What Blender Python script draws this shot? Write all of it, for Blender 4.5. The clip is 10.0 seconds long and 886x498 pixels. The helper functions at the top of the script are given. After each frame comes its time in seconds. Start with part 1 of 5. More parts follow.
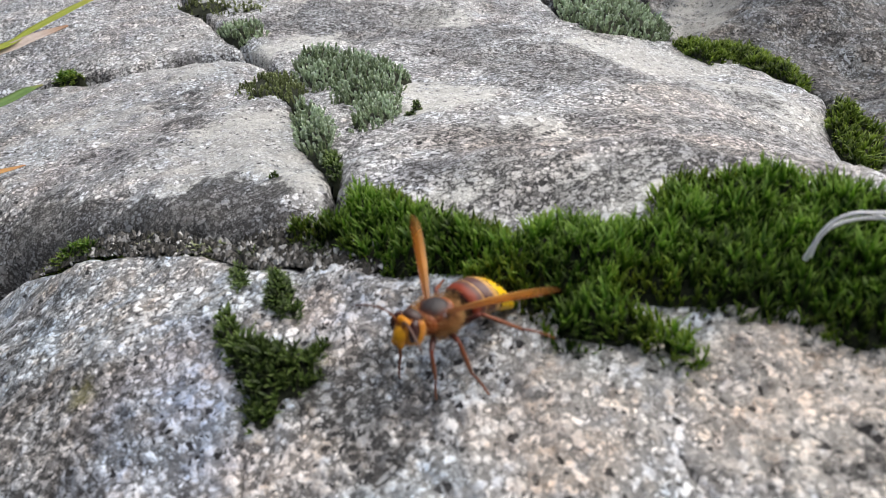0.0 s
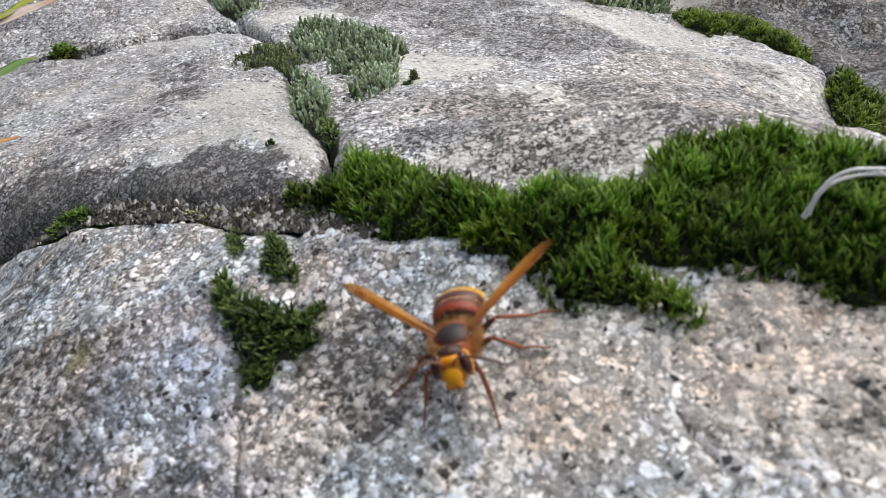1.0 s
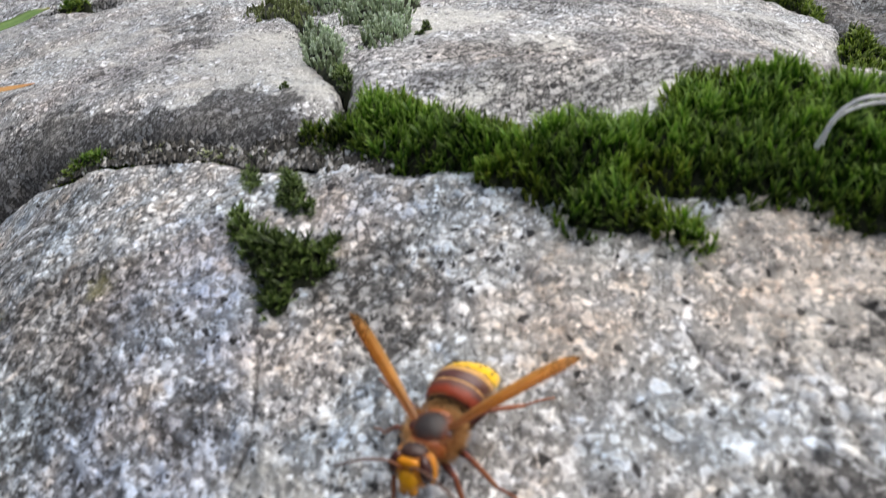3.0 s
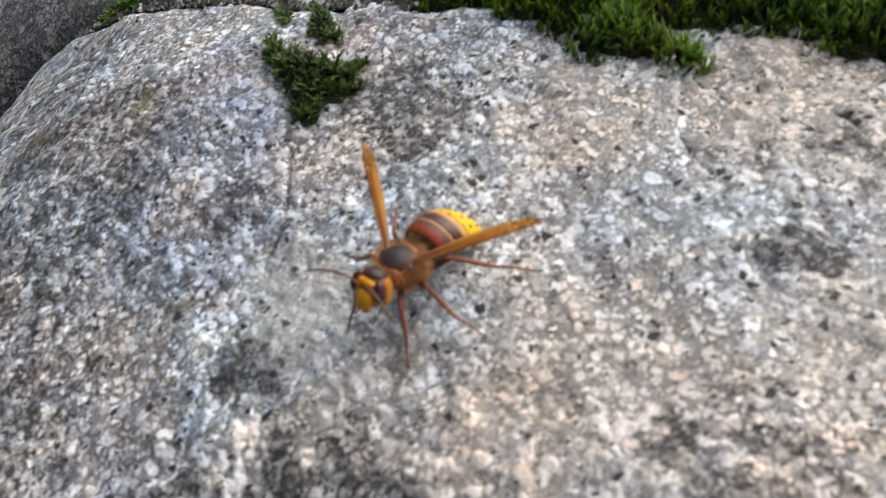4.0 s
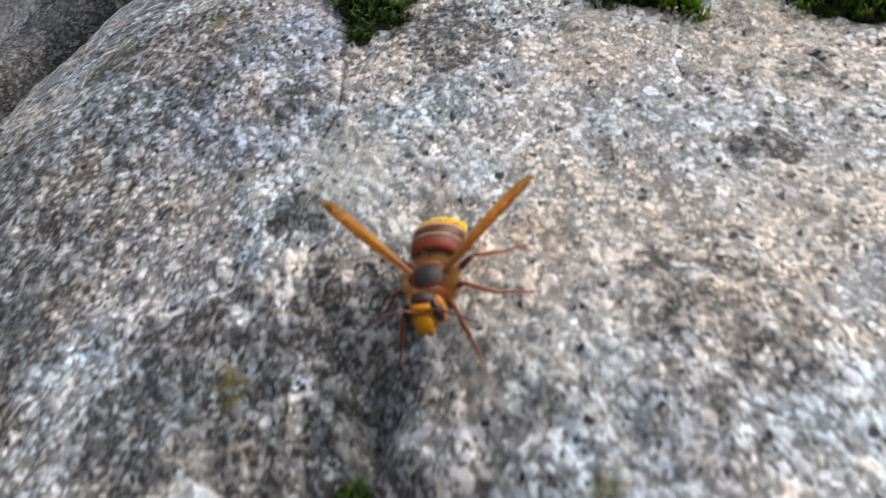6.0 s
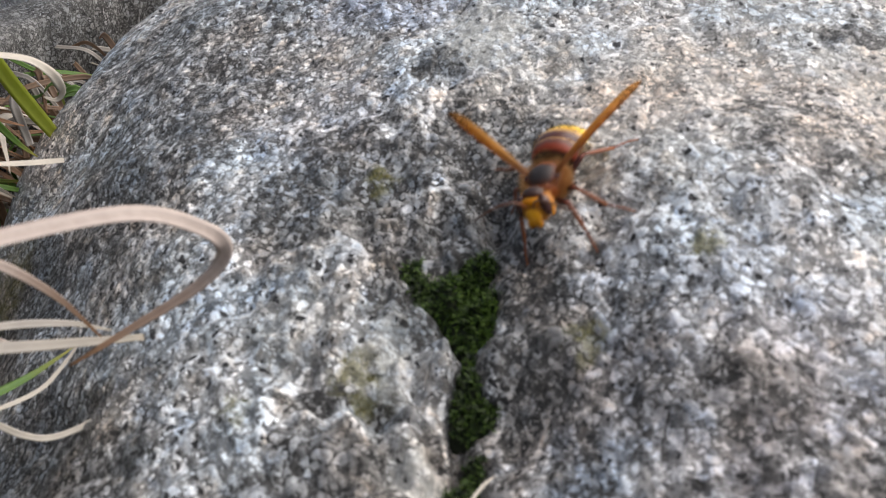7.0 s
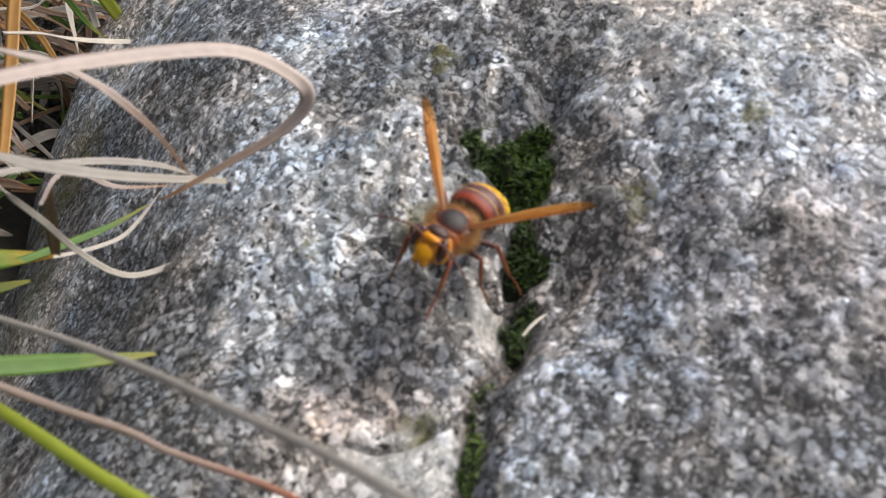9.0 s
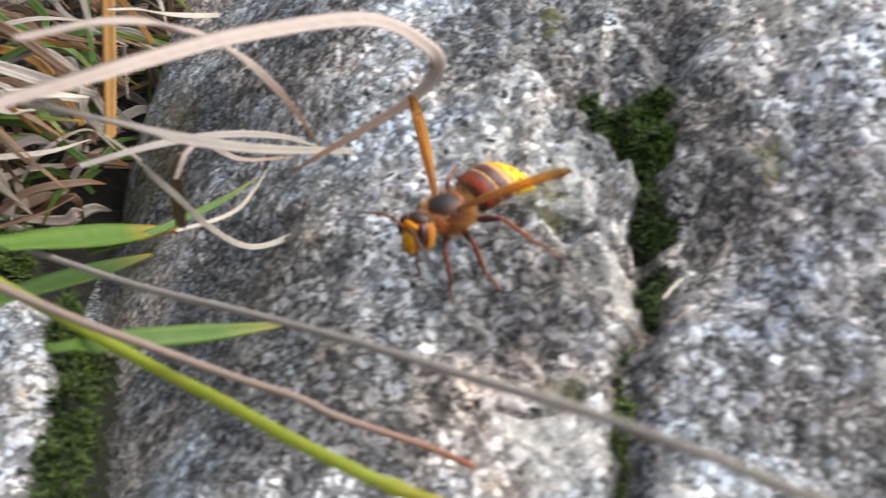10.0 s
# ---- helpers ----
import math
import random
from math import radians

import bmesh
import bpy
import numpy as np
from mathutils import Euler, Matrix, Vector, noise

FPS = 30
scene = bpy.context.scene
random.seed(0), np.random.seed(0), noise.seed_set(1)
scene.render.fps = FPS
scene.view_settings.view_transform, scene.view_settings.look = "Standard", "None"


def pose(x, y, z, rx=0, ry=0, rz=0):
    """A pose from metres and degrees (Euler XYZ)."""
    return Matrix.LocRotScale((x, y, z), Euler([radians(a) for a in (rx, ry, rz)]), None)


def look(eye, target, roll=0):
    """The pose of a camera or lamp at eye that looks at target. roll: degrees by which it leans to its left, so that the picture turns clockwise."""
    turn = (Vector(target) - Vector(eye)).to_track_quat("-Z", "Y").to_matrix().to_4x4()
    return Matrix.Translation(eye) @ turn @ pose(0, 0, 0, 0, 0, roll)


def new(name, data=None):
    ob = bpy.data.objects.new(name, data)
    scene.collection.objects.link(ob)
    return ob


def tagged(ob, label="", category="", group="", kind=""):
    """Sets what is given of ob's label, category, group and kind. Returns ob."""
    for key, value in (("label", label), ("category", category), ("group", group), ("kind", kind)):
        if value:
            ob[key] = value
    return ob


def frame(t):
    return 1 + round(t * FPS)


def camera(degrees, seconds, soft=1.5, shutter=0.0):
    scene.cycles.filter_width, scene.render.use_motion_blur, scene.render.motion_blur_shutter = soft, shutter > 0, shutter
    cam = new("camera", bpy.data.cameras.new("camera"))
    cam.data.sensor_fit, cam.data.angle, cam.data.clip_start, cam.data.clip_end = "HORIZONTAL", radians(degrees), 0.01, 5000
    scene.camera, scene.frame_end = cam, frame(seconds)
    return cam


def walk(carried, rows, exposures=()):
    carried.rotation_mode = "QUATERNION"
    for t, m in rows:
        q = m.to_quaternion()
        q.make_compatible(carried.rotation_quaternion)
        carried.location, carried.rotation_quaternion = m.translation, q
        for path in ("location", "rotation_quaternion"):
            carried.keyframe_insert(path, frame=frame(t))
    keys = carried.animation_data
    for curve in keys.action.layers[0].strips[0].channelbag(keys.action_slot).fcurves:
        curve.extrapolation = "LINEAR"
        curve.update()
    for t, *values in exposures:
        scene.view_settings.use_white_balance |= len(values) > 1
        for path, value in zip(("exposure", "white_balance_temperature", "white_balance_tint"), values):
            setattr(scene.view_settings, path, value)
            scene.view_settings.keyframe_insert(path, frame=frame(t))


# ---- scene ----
cam = camera(58.3, 10.0, 0.35, 0.42)
cam.data.dof.use_dof, cam.data.dof.focus_distance, cam.data.dof.aperture_fstop = True, 0.32, 31.0
PATH = [
    (0, 0.0000, 0.0000, 0.1875, 60.00, -0.00, -0.00),
    (0.5, 0.0004, -0.0001, 0.1854, 59.44, 0.16, 0.07),
    (1, 0.0004, -0.0014, 0.1836, 58.68, 0.10, -0.14),
    (1.5, -0.0002, -0.0021, 0.1824, 58.60, -0.25, -0.21),
    (2, -0.0002, -0.0031, 0.1811, 58.40, -0.22, -0.16),
    (2.2, -0.0009, -0.0032, 0.1826, 58.44, -0.34, -0.12),
    (3.3, -0.0014, -0.0159, 0.1713, 55.22, -0.42, 1.15),
    (3.5, -0.0008, -0.0252, 0.1673, 53.80, -1.32, 1.50),
    (4, -0.0032, -0.0354, 0.1657, 52.18, -2.05, 2.13),
    (4.5, -0.0133, -0.0408, 0.1586, 51.87, -3.10, 3.22),
    (5, -0.0133, -0.0412, 0.1558, 53.21, -3.99, 3.17),
    (5.2, -0.0129, -0.0410, 0.1550, 53.41, -4.32, 3.23),
    (6.3, -0.0030, -0.1039, 0.1479, 56.93, -7.77, 7.69),
    (6.5, -0.0083, -0.1187, 0.1402, 57.23, -9.03, 9.81),
    (7, -0.0134, -0.1258, 0.1286, 57.26, -10.22, 10.76),
    (7.5, -0.0124, -0.1315, 0.1270, 57.48, -10.74, 10.74),
    (8, -0.0100, -0.1381, 0.1253, 55.99, -11.59, 11.59),
    (8.5, -0.0117, -0.1408, 0.1254, 53.42, -11.52, 12.00),
    (9, -0.0164, -0.1458, 0.1192, 53.11, -11.79, 13.24),
    (9.5, -0.0170, -0.1483, 0.1178, 52.69, -11.84, 13.64),
    (10, -0.0339, -0.1507, 0.1157, 50.66, -9.51, 14.36),
]
walk(cam, [(t, pose(x, y, z, rx, ry, rz)) for t, x, y, z, rx, ry, rz in PATH],
     [(0, -0.06), (3.5, -0.06), (4.5, -0.16), (5.0, -0.14), (6.5, -0.12), (7.0, 0.02), (8.0, 0.09), (8.5, 0.13), (9.0, 0.17), (9.5, 0.19), (10.0, 0.38)])

# ---- light: a bright overcast sky, with a weak wide sun ----
world = bpy.data.worlds.new("overcast_sky")
scene.world = world
world.use_nodes = True
wn = world.node_tree.nodes
sky = wn.new("ShaderNodeTexSky")
sky.sky_type = "NISHITA"
sky.sun_disc = False
sky.sun_elevation, sky.sun_rotation = radians(60), radians(56)
sky.dust_density = 4.0
wn["Background"].inputs["Strength"].default_value = 0.125
veil = wn.new("ShaderNodeHueSaturation")
veil.inputs["Saturation"].default_value = 0.74
world.node_tree.links.new(sky.outputs["Color"], veil.inputs["Color"])
world.node_tree.links.new(veil.outputs["Color"], wn["Background"].inputs["Color"])
sun_data = bpy.data.lights.new("sun", "SUN")
sun_data.energy, sun_data.angle, sun_data.color = 3.7, radians(80), (1.0, 0.968, 0.945)
sun = new("sun", sun_data)
sun.matrix_world = look((0.6, 0.4, 1.25), (0, 0, 0))


# ---- helpers for meshes ----
def smooth01(a):
    a = np.clip(a, 0.0, 1.0)
    return a * a * (3 - 2 * a)


def lattice(ix, iy, seed):
    n = (ix * 374761393 + iy * 668265263 + seed * 974634777) & 0xFFFFFFFF
    n = ((n ^ (n >> 13)) * 1274126177) & 0xFFFFFFFF
    return ((n ^ (n >> 16)) & 0xFFFF) / 65535.0


def value_noise(x, y, size, seed=0):
    """Smooth noise from -1 to 1 with cells of that size."""
    x, y = np.asarray(x, float) / size + 1000, np.asarray(y, float) / size + 1000
    ix, iy = np.floor(x).astype(np.int64), np.floor(y).astype(np.int64)
    fx, fy = smooth01(x - ix), smooth01(y - iy)
    a, b = lattice(ix, iy, seed), lattice(ix + 1, iy, seed)
    c, d = lattice(ix, iy + 1, seed), lattice(ix + 1, iy + 1, seed)
    return 2 * ((a * (1 - fx) + b * fx) * (1 - fy) + (c * (1 - fx) + d * fx) * fy) - 1


def fractal(x, y, size, octaves=4, seed=0):
    total, gain = 0.0, 1.0
    for k in range(octaves):
        total = total + gain * value_noise(x + 0.37 * k * size, y - 0.21 * k * size, size * 0.5 ** k, seed + k)
        gain *= 0.5
    return total


NEAR = ((0, 0, 0.05215), (0, 1, 0.03679), (0, 2, -0.00115), (0, 3, -0.00224), (1, 0, 0.03047), (1, 1, -0.00496), (1, 2, 0.00155), (2, 0, -0.00233), (2, 1, -0.0028), (3, 0, -0.00034))
FAR = ((0, 0, 0.1431), (0, 1, -0.02951), (0, 2, 0.00329), (1, 0, 0.01784), (1, 1, -0.00485), (2, 0, -0.00516))
SWELLS = ((0.024, 0.012, 0.028, 0.00903), (-0.016, 0.002, 0.022, -0.00767), (-0.07, 0.062, 0.03, -0.00394), (-0.07, 0.135, 0.03, 0.00509), (-0.004, -0.03, 0.014, -0.01136), (-0.035, 0.062, 0.02, 0.00284))


def lie(x, y, flank=True):
    """Height of the worn slope that all the boulders share."""
    x, y = np.asarray(x, float), np.asarray(y, float)
    near = sum(c * (x / 0.1) ** i * (y / 0.1) ** j for i, j, c in NEAR)
    near = near + sum(h * np.exp(-((x - a) ** 2 + (y - b) ** 2) / r ** 2) for a, b, r, h in SWELLS)
    far = sum(c * (x / 0.1) ** i * (y / 0.1) ** j for i, j, c in FAR)
    q = np.maximum(0, -x - 0.052 - 0.56 * np.clip(y + 0.02, 0, 0.06) - 0.10 * np.clip(y - 0.05, 0, 0.2))
    steep = 14.0 - 9.5 * smooth01((y - 0.02) / 0.07)
    if flank:
        near = near - np.where(q < 0.035, steep * q * q, steep * 0.035 * (2 * q - 0.035))
    far = far - 3.2 * np.maximum(0, x - 0.08) ** 2 * smooth01((0.36 - y) / 0.1)
    near = near - 14.0 * np.maximum(0, x - 0.085) ** 2 * smooth01((y - 0.125) / 0.04)
    w = smooth01((y - (0.165 + 0.45 * np.maximum(0, -x - 0.08) - 0.7 * np.maximum(0, x - 0.055))) / 0.06)
    return near * (1 - w) + far * w


def inside_by(x, y, outline):
    """How far each point lies inside the outline (outside: minus)."""
    best, odd = np.full(x.shape, 1e9), np.zeros(x.shape, bool)
    for (ax, ay), (bx, by) in zip(outline, outline[1:] + outline[:1]):
        dx, dy = bx - ax, by - ay
        u = np.clip(((x - ax) * dx + (y - ay) * dy) / (dx * dx + dy * dy + 1e-12), 0, 1)
        best = np.minimum(best, (x - ax - u * dx) ** 2 + (y - ay - u * dy) ** 2)
        cross = (ay > y) != (by > y)
        odd ^= cross & (x < (bx - ax) * (y - ay) / (by - ay + 1e-15) + ax)
    return np.where(odd, 1, -1) * np.sqrt(best)


def line_gap(x, y, line):
    best = np.full(np.shape(x), 1e9)
    for (ax, ay), (bx, by) in zip(line, line[1:]):
        dx, dy = bx - ax, by - ay
        u = np.clip(((x - ax) * dx + (y - ay) * dy) / (dx * dx + dy * dy), 0, 1)
        best = np.minimum(best, (x - ax - u * dx) ** 2 + (y - ay - u * dy) ** 2)
    return np.sqrt(best)


def mesh_object(name, verts, faces, material, parent=None, label="", values=None):
    """One mesh from arrays; values: named numbers for each vertex."""
    me = bpy.data.meshes.new(name)
    me.from_pydata(np.asarray(verts).tolist(), [], np.asarray(faces).tolist() if not isinstance(faces, list) else faces)
    for key, numbers in (values or {}).items():
        me.attributes.new(key, "FLOAT", "POINT").data.foreach_set("value", np.asarray(numbers, np.float32))
    me.polygons.foreach_set("use_smooth", [True] * len(me.polygons))
    me.materials.append(material)
    ob = new(name, me)
    ob.parent = parent
    if label:
        tagged(ob, label)
    return ob


def part(name, bm, material, parent, label="", smooth=True):
    me = bpy.data.meshes.new(name)
    bmesh.ops.recalc_face_normals(bm, faces=bm.faces)
    bm.to_mesh(me)
    bm.free()
    me.polygons.foreach_set("use_smooth", [smooth] * len(me.polygons))
    me.materials.append(material)
    ob = new(name, me)
    ob.parent = parent
    if label:
        tagged(ob, label)
    return ob


def curve_points(points, count):
    """A smooth line through the points, with that many places on it."""
    p = np.array(points, float)
    p = np.vstack([2 * p[0] - p[1], p, 2 * p[-1] - p[-2]])
    out = []
    for s in np.linspace(0, len(points) - 1 - 1e-9, count):
        k, u = int(s), s - int(s)
        a, b, c, d = p[k:k + 4]
        out.append(0.5 * (2 * b + (c - a) * u + (2 * a - 5 * b + 4 * c - d) * u * u + (3 * b - a - 3 * c + d) * u ** 3))
    return np.array(out)


# ---- materials ----
def material(name):
    m = bpy.data.materials.new(name)
    m.use_nodes = True
    return m, m.node_tree.nodes, m.node_tree.links, m.node_tree.nodes["Principled BSDF"]


class Nodes:
    """Short ways to lay nodes."""

    def __init__(self, name):
        self.m, self.n, self.l, self.out = material(name)

    def put(self, kind, settings=None, **inputs):
        node = self.n.new(kind)
        for key, value in (settings or {}).items():
            if key == "operation":
                node.operation = value
            elif key == "blend_type":
                node.blend_type = value
            elif key == "data_type":
                node.data_type = value
            elif key == "attribute_name":
                node.attribute_name = value
            elif key == "feature":
                node.feature = value
        for key, value in inputs.items():
            self.link(value, node.inputs[int(key[1:]) if key[0] == "i" and key[1:].isdigit() else key.replace("_", " ")])
        return node

    def link(self, value, socket):
        if isinstance(value, bpy.types.NodeSocket):
            self.l.new(value, socket)
        else:
            socket.default_value = value

    def coords(self):
        return self.n.new("ShaderNodeTexCoord").outputs["Object"]

    def noise(self, vector, scale, detail=4.0, rough=0.55):
        return self.put("ShaderNodeTexNoise", None, Vector=vector, Scale=scale, Detail=detail, Roughness=rough).outputs

    def cells(self, vector, scale, feature="F1"):
        return self.put("ShaderNodeTexVoronoi", {"feature": feature}, Vector=vector, Scale=scale).outputs

    def math(self, op, a, b=0.0):
        return self.put("ShaderNodeMath", {"operation": op}, i0=a, i1=b).outputs[0]

    def mix(self, fac, a, b, blend="MIX"):
        node = self.put("ShaderNodeMix", {"data_type": "RGBA", "blend_type": blend})
        for value, k in ((fac, 0), (a, 6), (b, 7)):
            self.link(value if not isinstance(value, tuple) else (*value, 1.0)[:4], node.inputs[k])
        return node.outputs[2]

    def ramp(self, fac, stops):
        node = self.n.new("ShaderNodeValToRGB")
        self.l.new(fac, node.inputs[0])
        el = node.color_ramp.elements
        while len(el) < len(stops):
            el.new(0.5)
        for e, (at, colour) in zip(el, stops):
            e.position = at
            e.color = (*colour, 1.0) if isinstance(colour, tuple) else (colour, colour, colour, 1.0)
        return node.outputs[0]

    def value(self, name):
        return self.put("ShaderNodeAttribute", {"attribute_name": name}).outputs["Fac"]

    def first(self, colour):
        node = self.n.new("ShaderNodeSeparateColor")
        self.l.new(colour, node.inputs[0])
        return node.outputs

    def bump(self, height, distance, strength=1.0, normal=None):
        node = self.put("ShaderNodeBump", None, Height=height, Distance=distance, Strength=strength)
        if normal is not None:
            self.l.new(normal, node.inputs["Normal"])
        return node.outputs[0]

    def finish(self, colour=None, rough=None, normal=None):
        for value, key in ((colour, "Base Color"), (rough, "Roughness"), (normal, "Normal")):
            if value is not None:
                self.link(value if not isinstance(value, tuple) else (*value, 1.0)[:4], self.out.inputs[key])
        return self.m


def granite(name, grain=1.0, light=1.0, crust=0.5, flecks=1.0, cream=0.0, specks=0.07, base=1.0, gloss=0.6, show=0.55, veil=0.86, hue=1.0, chalk=1.0, chips=1.0, worn=0.0):
    """Weathered granite: grey-brown ground with angular pale crystals of uneven size, black specks, lichen crust and stains."""
    k = Nodes(name)
    at = k.coords()
    warp = k.noise(at, 1000.0, 3.0, 0.65)["Color"]
    moved = k.put("ShaderNodeVectorMath", {"operation": "MULTIPLY_ADD"}, i0=warp, i1=(0.0004, 0.0004, 0.0004), i2=at).outputs[0]
    wide = k.noise(at, 18.0, 5.0, 0.6)["Fac"]
    mid = k.noise(at, 70.0, 5.0, 0.65)["Fac"]
    cloud = k.noise(at, 210.0, 5.0, 0.7)["Fac"]
    fine = k.noise(at, 1300.0, 4.0, 0.65)["Fac"]

    def crystals(scale, share, inset, seed):
        """A mask of scattered angular crystals, and a number for each."""
        where = k.put("ShaderNodeVectorMath", {"operation": "ADD"}, i0=moved, i1=(seed, 2 * seed, -seed)).outputs[0]
        edge = k.cells(where, scale, "DISTANCE_TO_EDGE")["Distance"]
        pick = k.first(k.cells(where, scale)["Color"])
        size = k.math("SUBTRACT", edge, k.math("ADD", inset, k.math("MULTIPLY", pick[0], 0.16)))
        shape = k.ramp(k.math("ADD", size, 0.5), [(0.49, 0.0), (0.52, 1.0)])
        there = k.math("ADD", pick[2], k.math("MULTIPLY", k.math("SUBTRACT", cloud, 0.5), 0.55))
        return k.math("MULTIPLY", shape, k.ramp(there, [(1 - share - 0.01, 0.0), (1 - share + 0.01, 1.0)])), pick[1]

    def tone(number, stops):
        return k.mix(0.5, k.ramp(number, stops), k.ramp(fine, [(0.32, 0.62), (0.5, 1.0), (0.68, 1.25)]), "MULTIPLY")

    ground = k.ramp(cloud, [(0.31, (0.060, 0.058, 0.056)), (0.42, (0.135, 0.131, 0.126)), (0.54, (0.235, 0.229, 0.22)), (0.68, (0.36, 0.352, 0.34))])
    ground = k.mix(1.0, ground, k.ramp(fine, [(0.3, 0.58), (0.5, 1.0), (0.7, 1.45)]), "MULTIPLY")
    if base != 1.0:
        ground = k.mix(1.0, ground, (base, base, base), "MULTIPLY")
    small, t1 = crystals(1450.0 * grain, 0.36 * flecks, 0.02, 0.31)
    colour = k.mix(k.math("MULTIPLY", small, 0.92), ground, tone(t1, [(0.0, (0.20, 0.195, 0.19)), (0.5, (0.50, 0.495, 0.485)), (1.0, (0.88, 0.88, 0.87))]))
    some, t2 = crystals(720.0 * grain, 0.36 * flecks * chips, 0.02, 0.17)
    colour = k.mix(k.math("MULTIPLY", some, 0.95), colour, tone(t2, [(0.0, (0.27, 0.262, 0.25)), (0.35, (0.62, 0.615, 0.605)), (0.8, (0.95, 0.95, 0.945))]))
    large, t3 = crystals(400.0 * grain, 0.24 * flecks * chips, 0.06, 0.53)
    colour = k.mix(k.math("MULTIPLY", large, 0.95), colour, tone(t3, [(0.0, (0.32, 0.31, 0.30)), (0.3, (0.68, 0.68, 0.675)), (0.75, (0.97, 0.97, 0.97))]))
    lump = k.value("grain")
    colour = k.mix(k.math("MULTIPLY", k.ramp(lump, [(0.30, 0.0), (0.55, 1.0)]), 0.78), colour, tone(k.value("tone"), [(0.0, (0.13, 0.127, 0.123)), (0.2, (0.27, 0.265, 0.26)), (0.4, (0.68, 0.68, 0.675)), (0.8, (0.97, 0.97, 0.97))]))
    # broad tints: cool, rusty and olive
    tint = k.first(k.noise(at, 34.0, 5.0, 0.65)["Color"])
    colour = k.mix(k.math("MULTIPLY", k.ramp(tint[0], [(0.44, 0.0), (0.60, 1.0)]), hue), colour, (0.86, 0.97, 1.07), "MULTIPLY")
    colour = k.mix(k.math("MULTIPLY", k.ramp(tint[1], [(0.46, 0.0), (0.62, 1.0)]), hue), colour, (1.07, 0.96, 0.86), "MULTIPLY")
    stain = k.first(k.noise(at, 150.0, 4.0, 0.7)["Color"])
    colour = k.mix(k.math("MULTIPLY", k.ramp(stain[0], [(0.52, 0.0), (0.66, 0.85)]), hue), colour, (1.05, 0.92, 0.78), "MULTIPLY")
    colour = k.mix(k.math("MULTIPLY", k.ramp(stain[2], [(0.52, 0.0), (0.66, 0.7)]), hue), colour, (0.80, 0.90, 1.06), "MULTIPLY")
    if worn:
        patches = k.noise(at, 42.0, 7.0, 0.72)["Fac"]
        colour = k.mix(k.math("MULTIPLY", k.ramp(patches, [(0.47, 0.0), (0.60, 1.0)]), worn), colour, (0.50, 0.48, 0.52), "MULTIPLY")
        colour = k.mix(k.math("MULTIPLY", k.ramp(patches, [(0.34, 1.0), (0.45, 0.0)]), 0.4 * worn), colour, (0.66, 0.655, 0.64))
    pits, t4 = crystals(900.0 * grain, 0.09, 0.08, 0.71)
    colour = k.mix(k.math("MULTIPLY", pits, 0.85), colour, (0.030, 0.028, 0.028))
    black, t5 = crystals(520.0 * grain, specks, 0.10, 0.89)
    colour = k.mix(k.math("MULTIPLY", black, 0.95), colour, (0.022, 0.021, 0.022))
    warm = k.math("MULTIPLY", k.value("warm"), k.ramp(mid, [(0.3, 0.35), (0.65, 1.0)]))
    colour = k.mix(warm, colour, (1.10, 0.91, 0.76), "MULTIPLY")
    violet = k.math("MULTIPLY", k.value("violet"), k.ramp(mid, [(0.3, 0.3), (0.6, 1.0)]))
    colour = k.mix(violet, colour, (0.68, 0.68, 0.76), "MULTIPLY")
    # pale crust hides the grains
    bare = k.math("MULTIPLY", k.ramp(k.noise(at, 13.0, 7.0, 0.72)["Fac"], [(0.50, 0.0), (0.57, 1.0)]), cream)
    pale = k.math("MULTIPLY", k.math("ADD", k.value("pale"), bare), k.ramp(k.noise(at, 260.0, 5.0, 0.65)["Fac"], [(0.36, 0.0), (0.47, 1.0)]))
    pale = k.math("MULTIPLY", k.math("MINIMUM", pale, 1.0), k.math("SUBTRACT", 1.0, k.math("MULTIPLY", black, 0.9)))
    colour = k.mix(k.math("MULTIPLY", pale, veil), colour, k.ramp(fine, [(at_noise, tuple(chalk * c for c in shade)) for at_noise, shade in ((0.3, (0.33, 0.325, 0.295)), (0.5, (0.48, 0.472, 0.43)), (0.7, (0.60, 0.592, 0.55)))]))
    # dark lichen in patches; the dark value also carries painted shade
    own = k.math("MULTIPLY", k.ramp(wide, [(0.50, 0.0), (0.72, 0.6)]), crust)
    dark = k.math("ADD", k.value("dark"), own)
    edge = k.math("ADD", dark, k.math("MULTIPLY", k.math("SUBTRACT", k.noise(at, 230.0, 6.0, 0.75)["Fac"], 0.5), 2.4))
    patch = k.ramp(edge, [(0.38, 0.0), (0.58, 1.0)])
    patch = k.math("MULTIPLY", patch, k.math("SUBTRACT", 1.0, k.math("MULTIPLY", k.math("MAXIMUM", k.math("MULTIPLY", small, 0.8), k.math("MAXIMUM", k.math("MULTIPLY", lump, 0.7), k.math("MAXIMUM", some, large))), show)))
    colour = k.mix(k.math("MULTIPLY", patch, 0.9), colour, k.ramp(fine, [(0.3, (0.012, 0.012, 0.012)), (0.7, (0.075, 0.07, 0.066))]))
    green = k.math("MULTIPLY", k.value("green"), k.ramp(k.noise(at, 300.0, 4.0)["Fac"], [(0.38, 0.0), (0.52, 1.0)]))
    colour = k.mix(k.math("MULTIPLY", green, 0.8), colour, k.ramp(fine, [(0.35, (0.06, 0.062, 0.018)), (0.65, (0.22, 0.20, 0.06))]))
    if light != 1.0:
        colour = k.mix(1.0, colour, (light, light, light), "MULTIPLY")
    solid = k.math("MAXIMUM", k.math("MULTIPLY", small, 0.5), k.math("MAXIMUM", some, large))
    bumps = k.math("ADD", k.math("MULTIPLY", solid, 0.6), k.math("MULTIPLY", fine, 0.3))
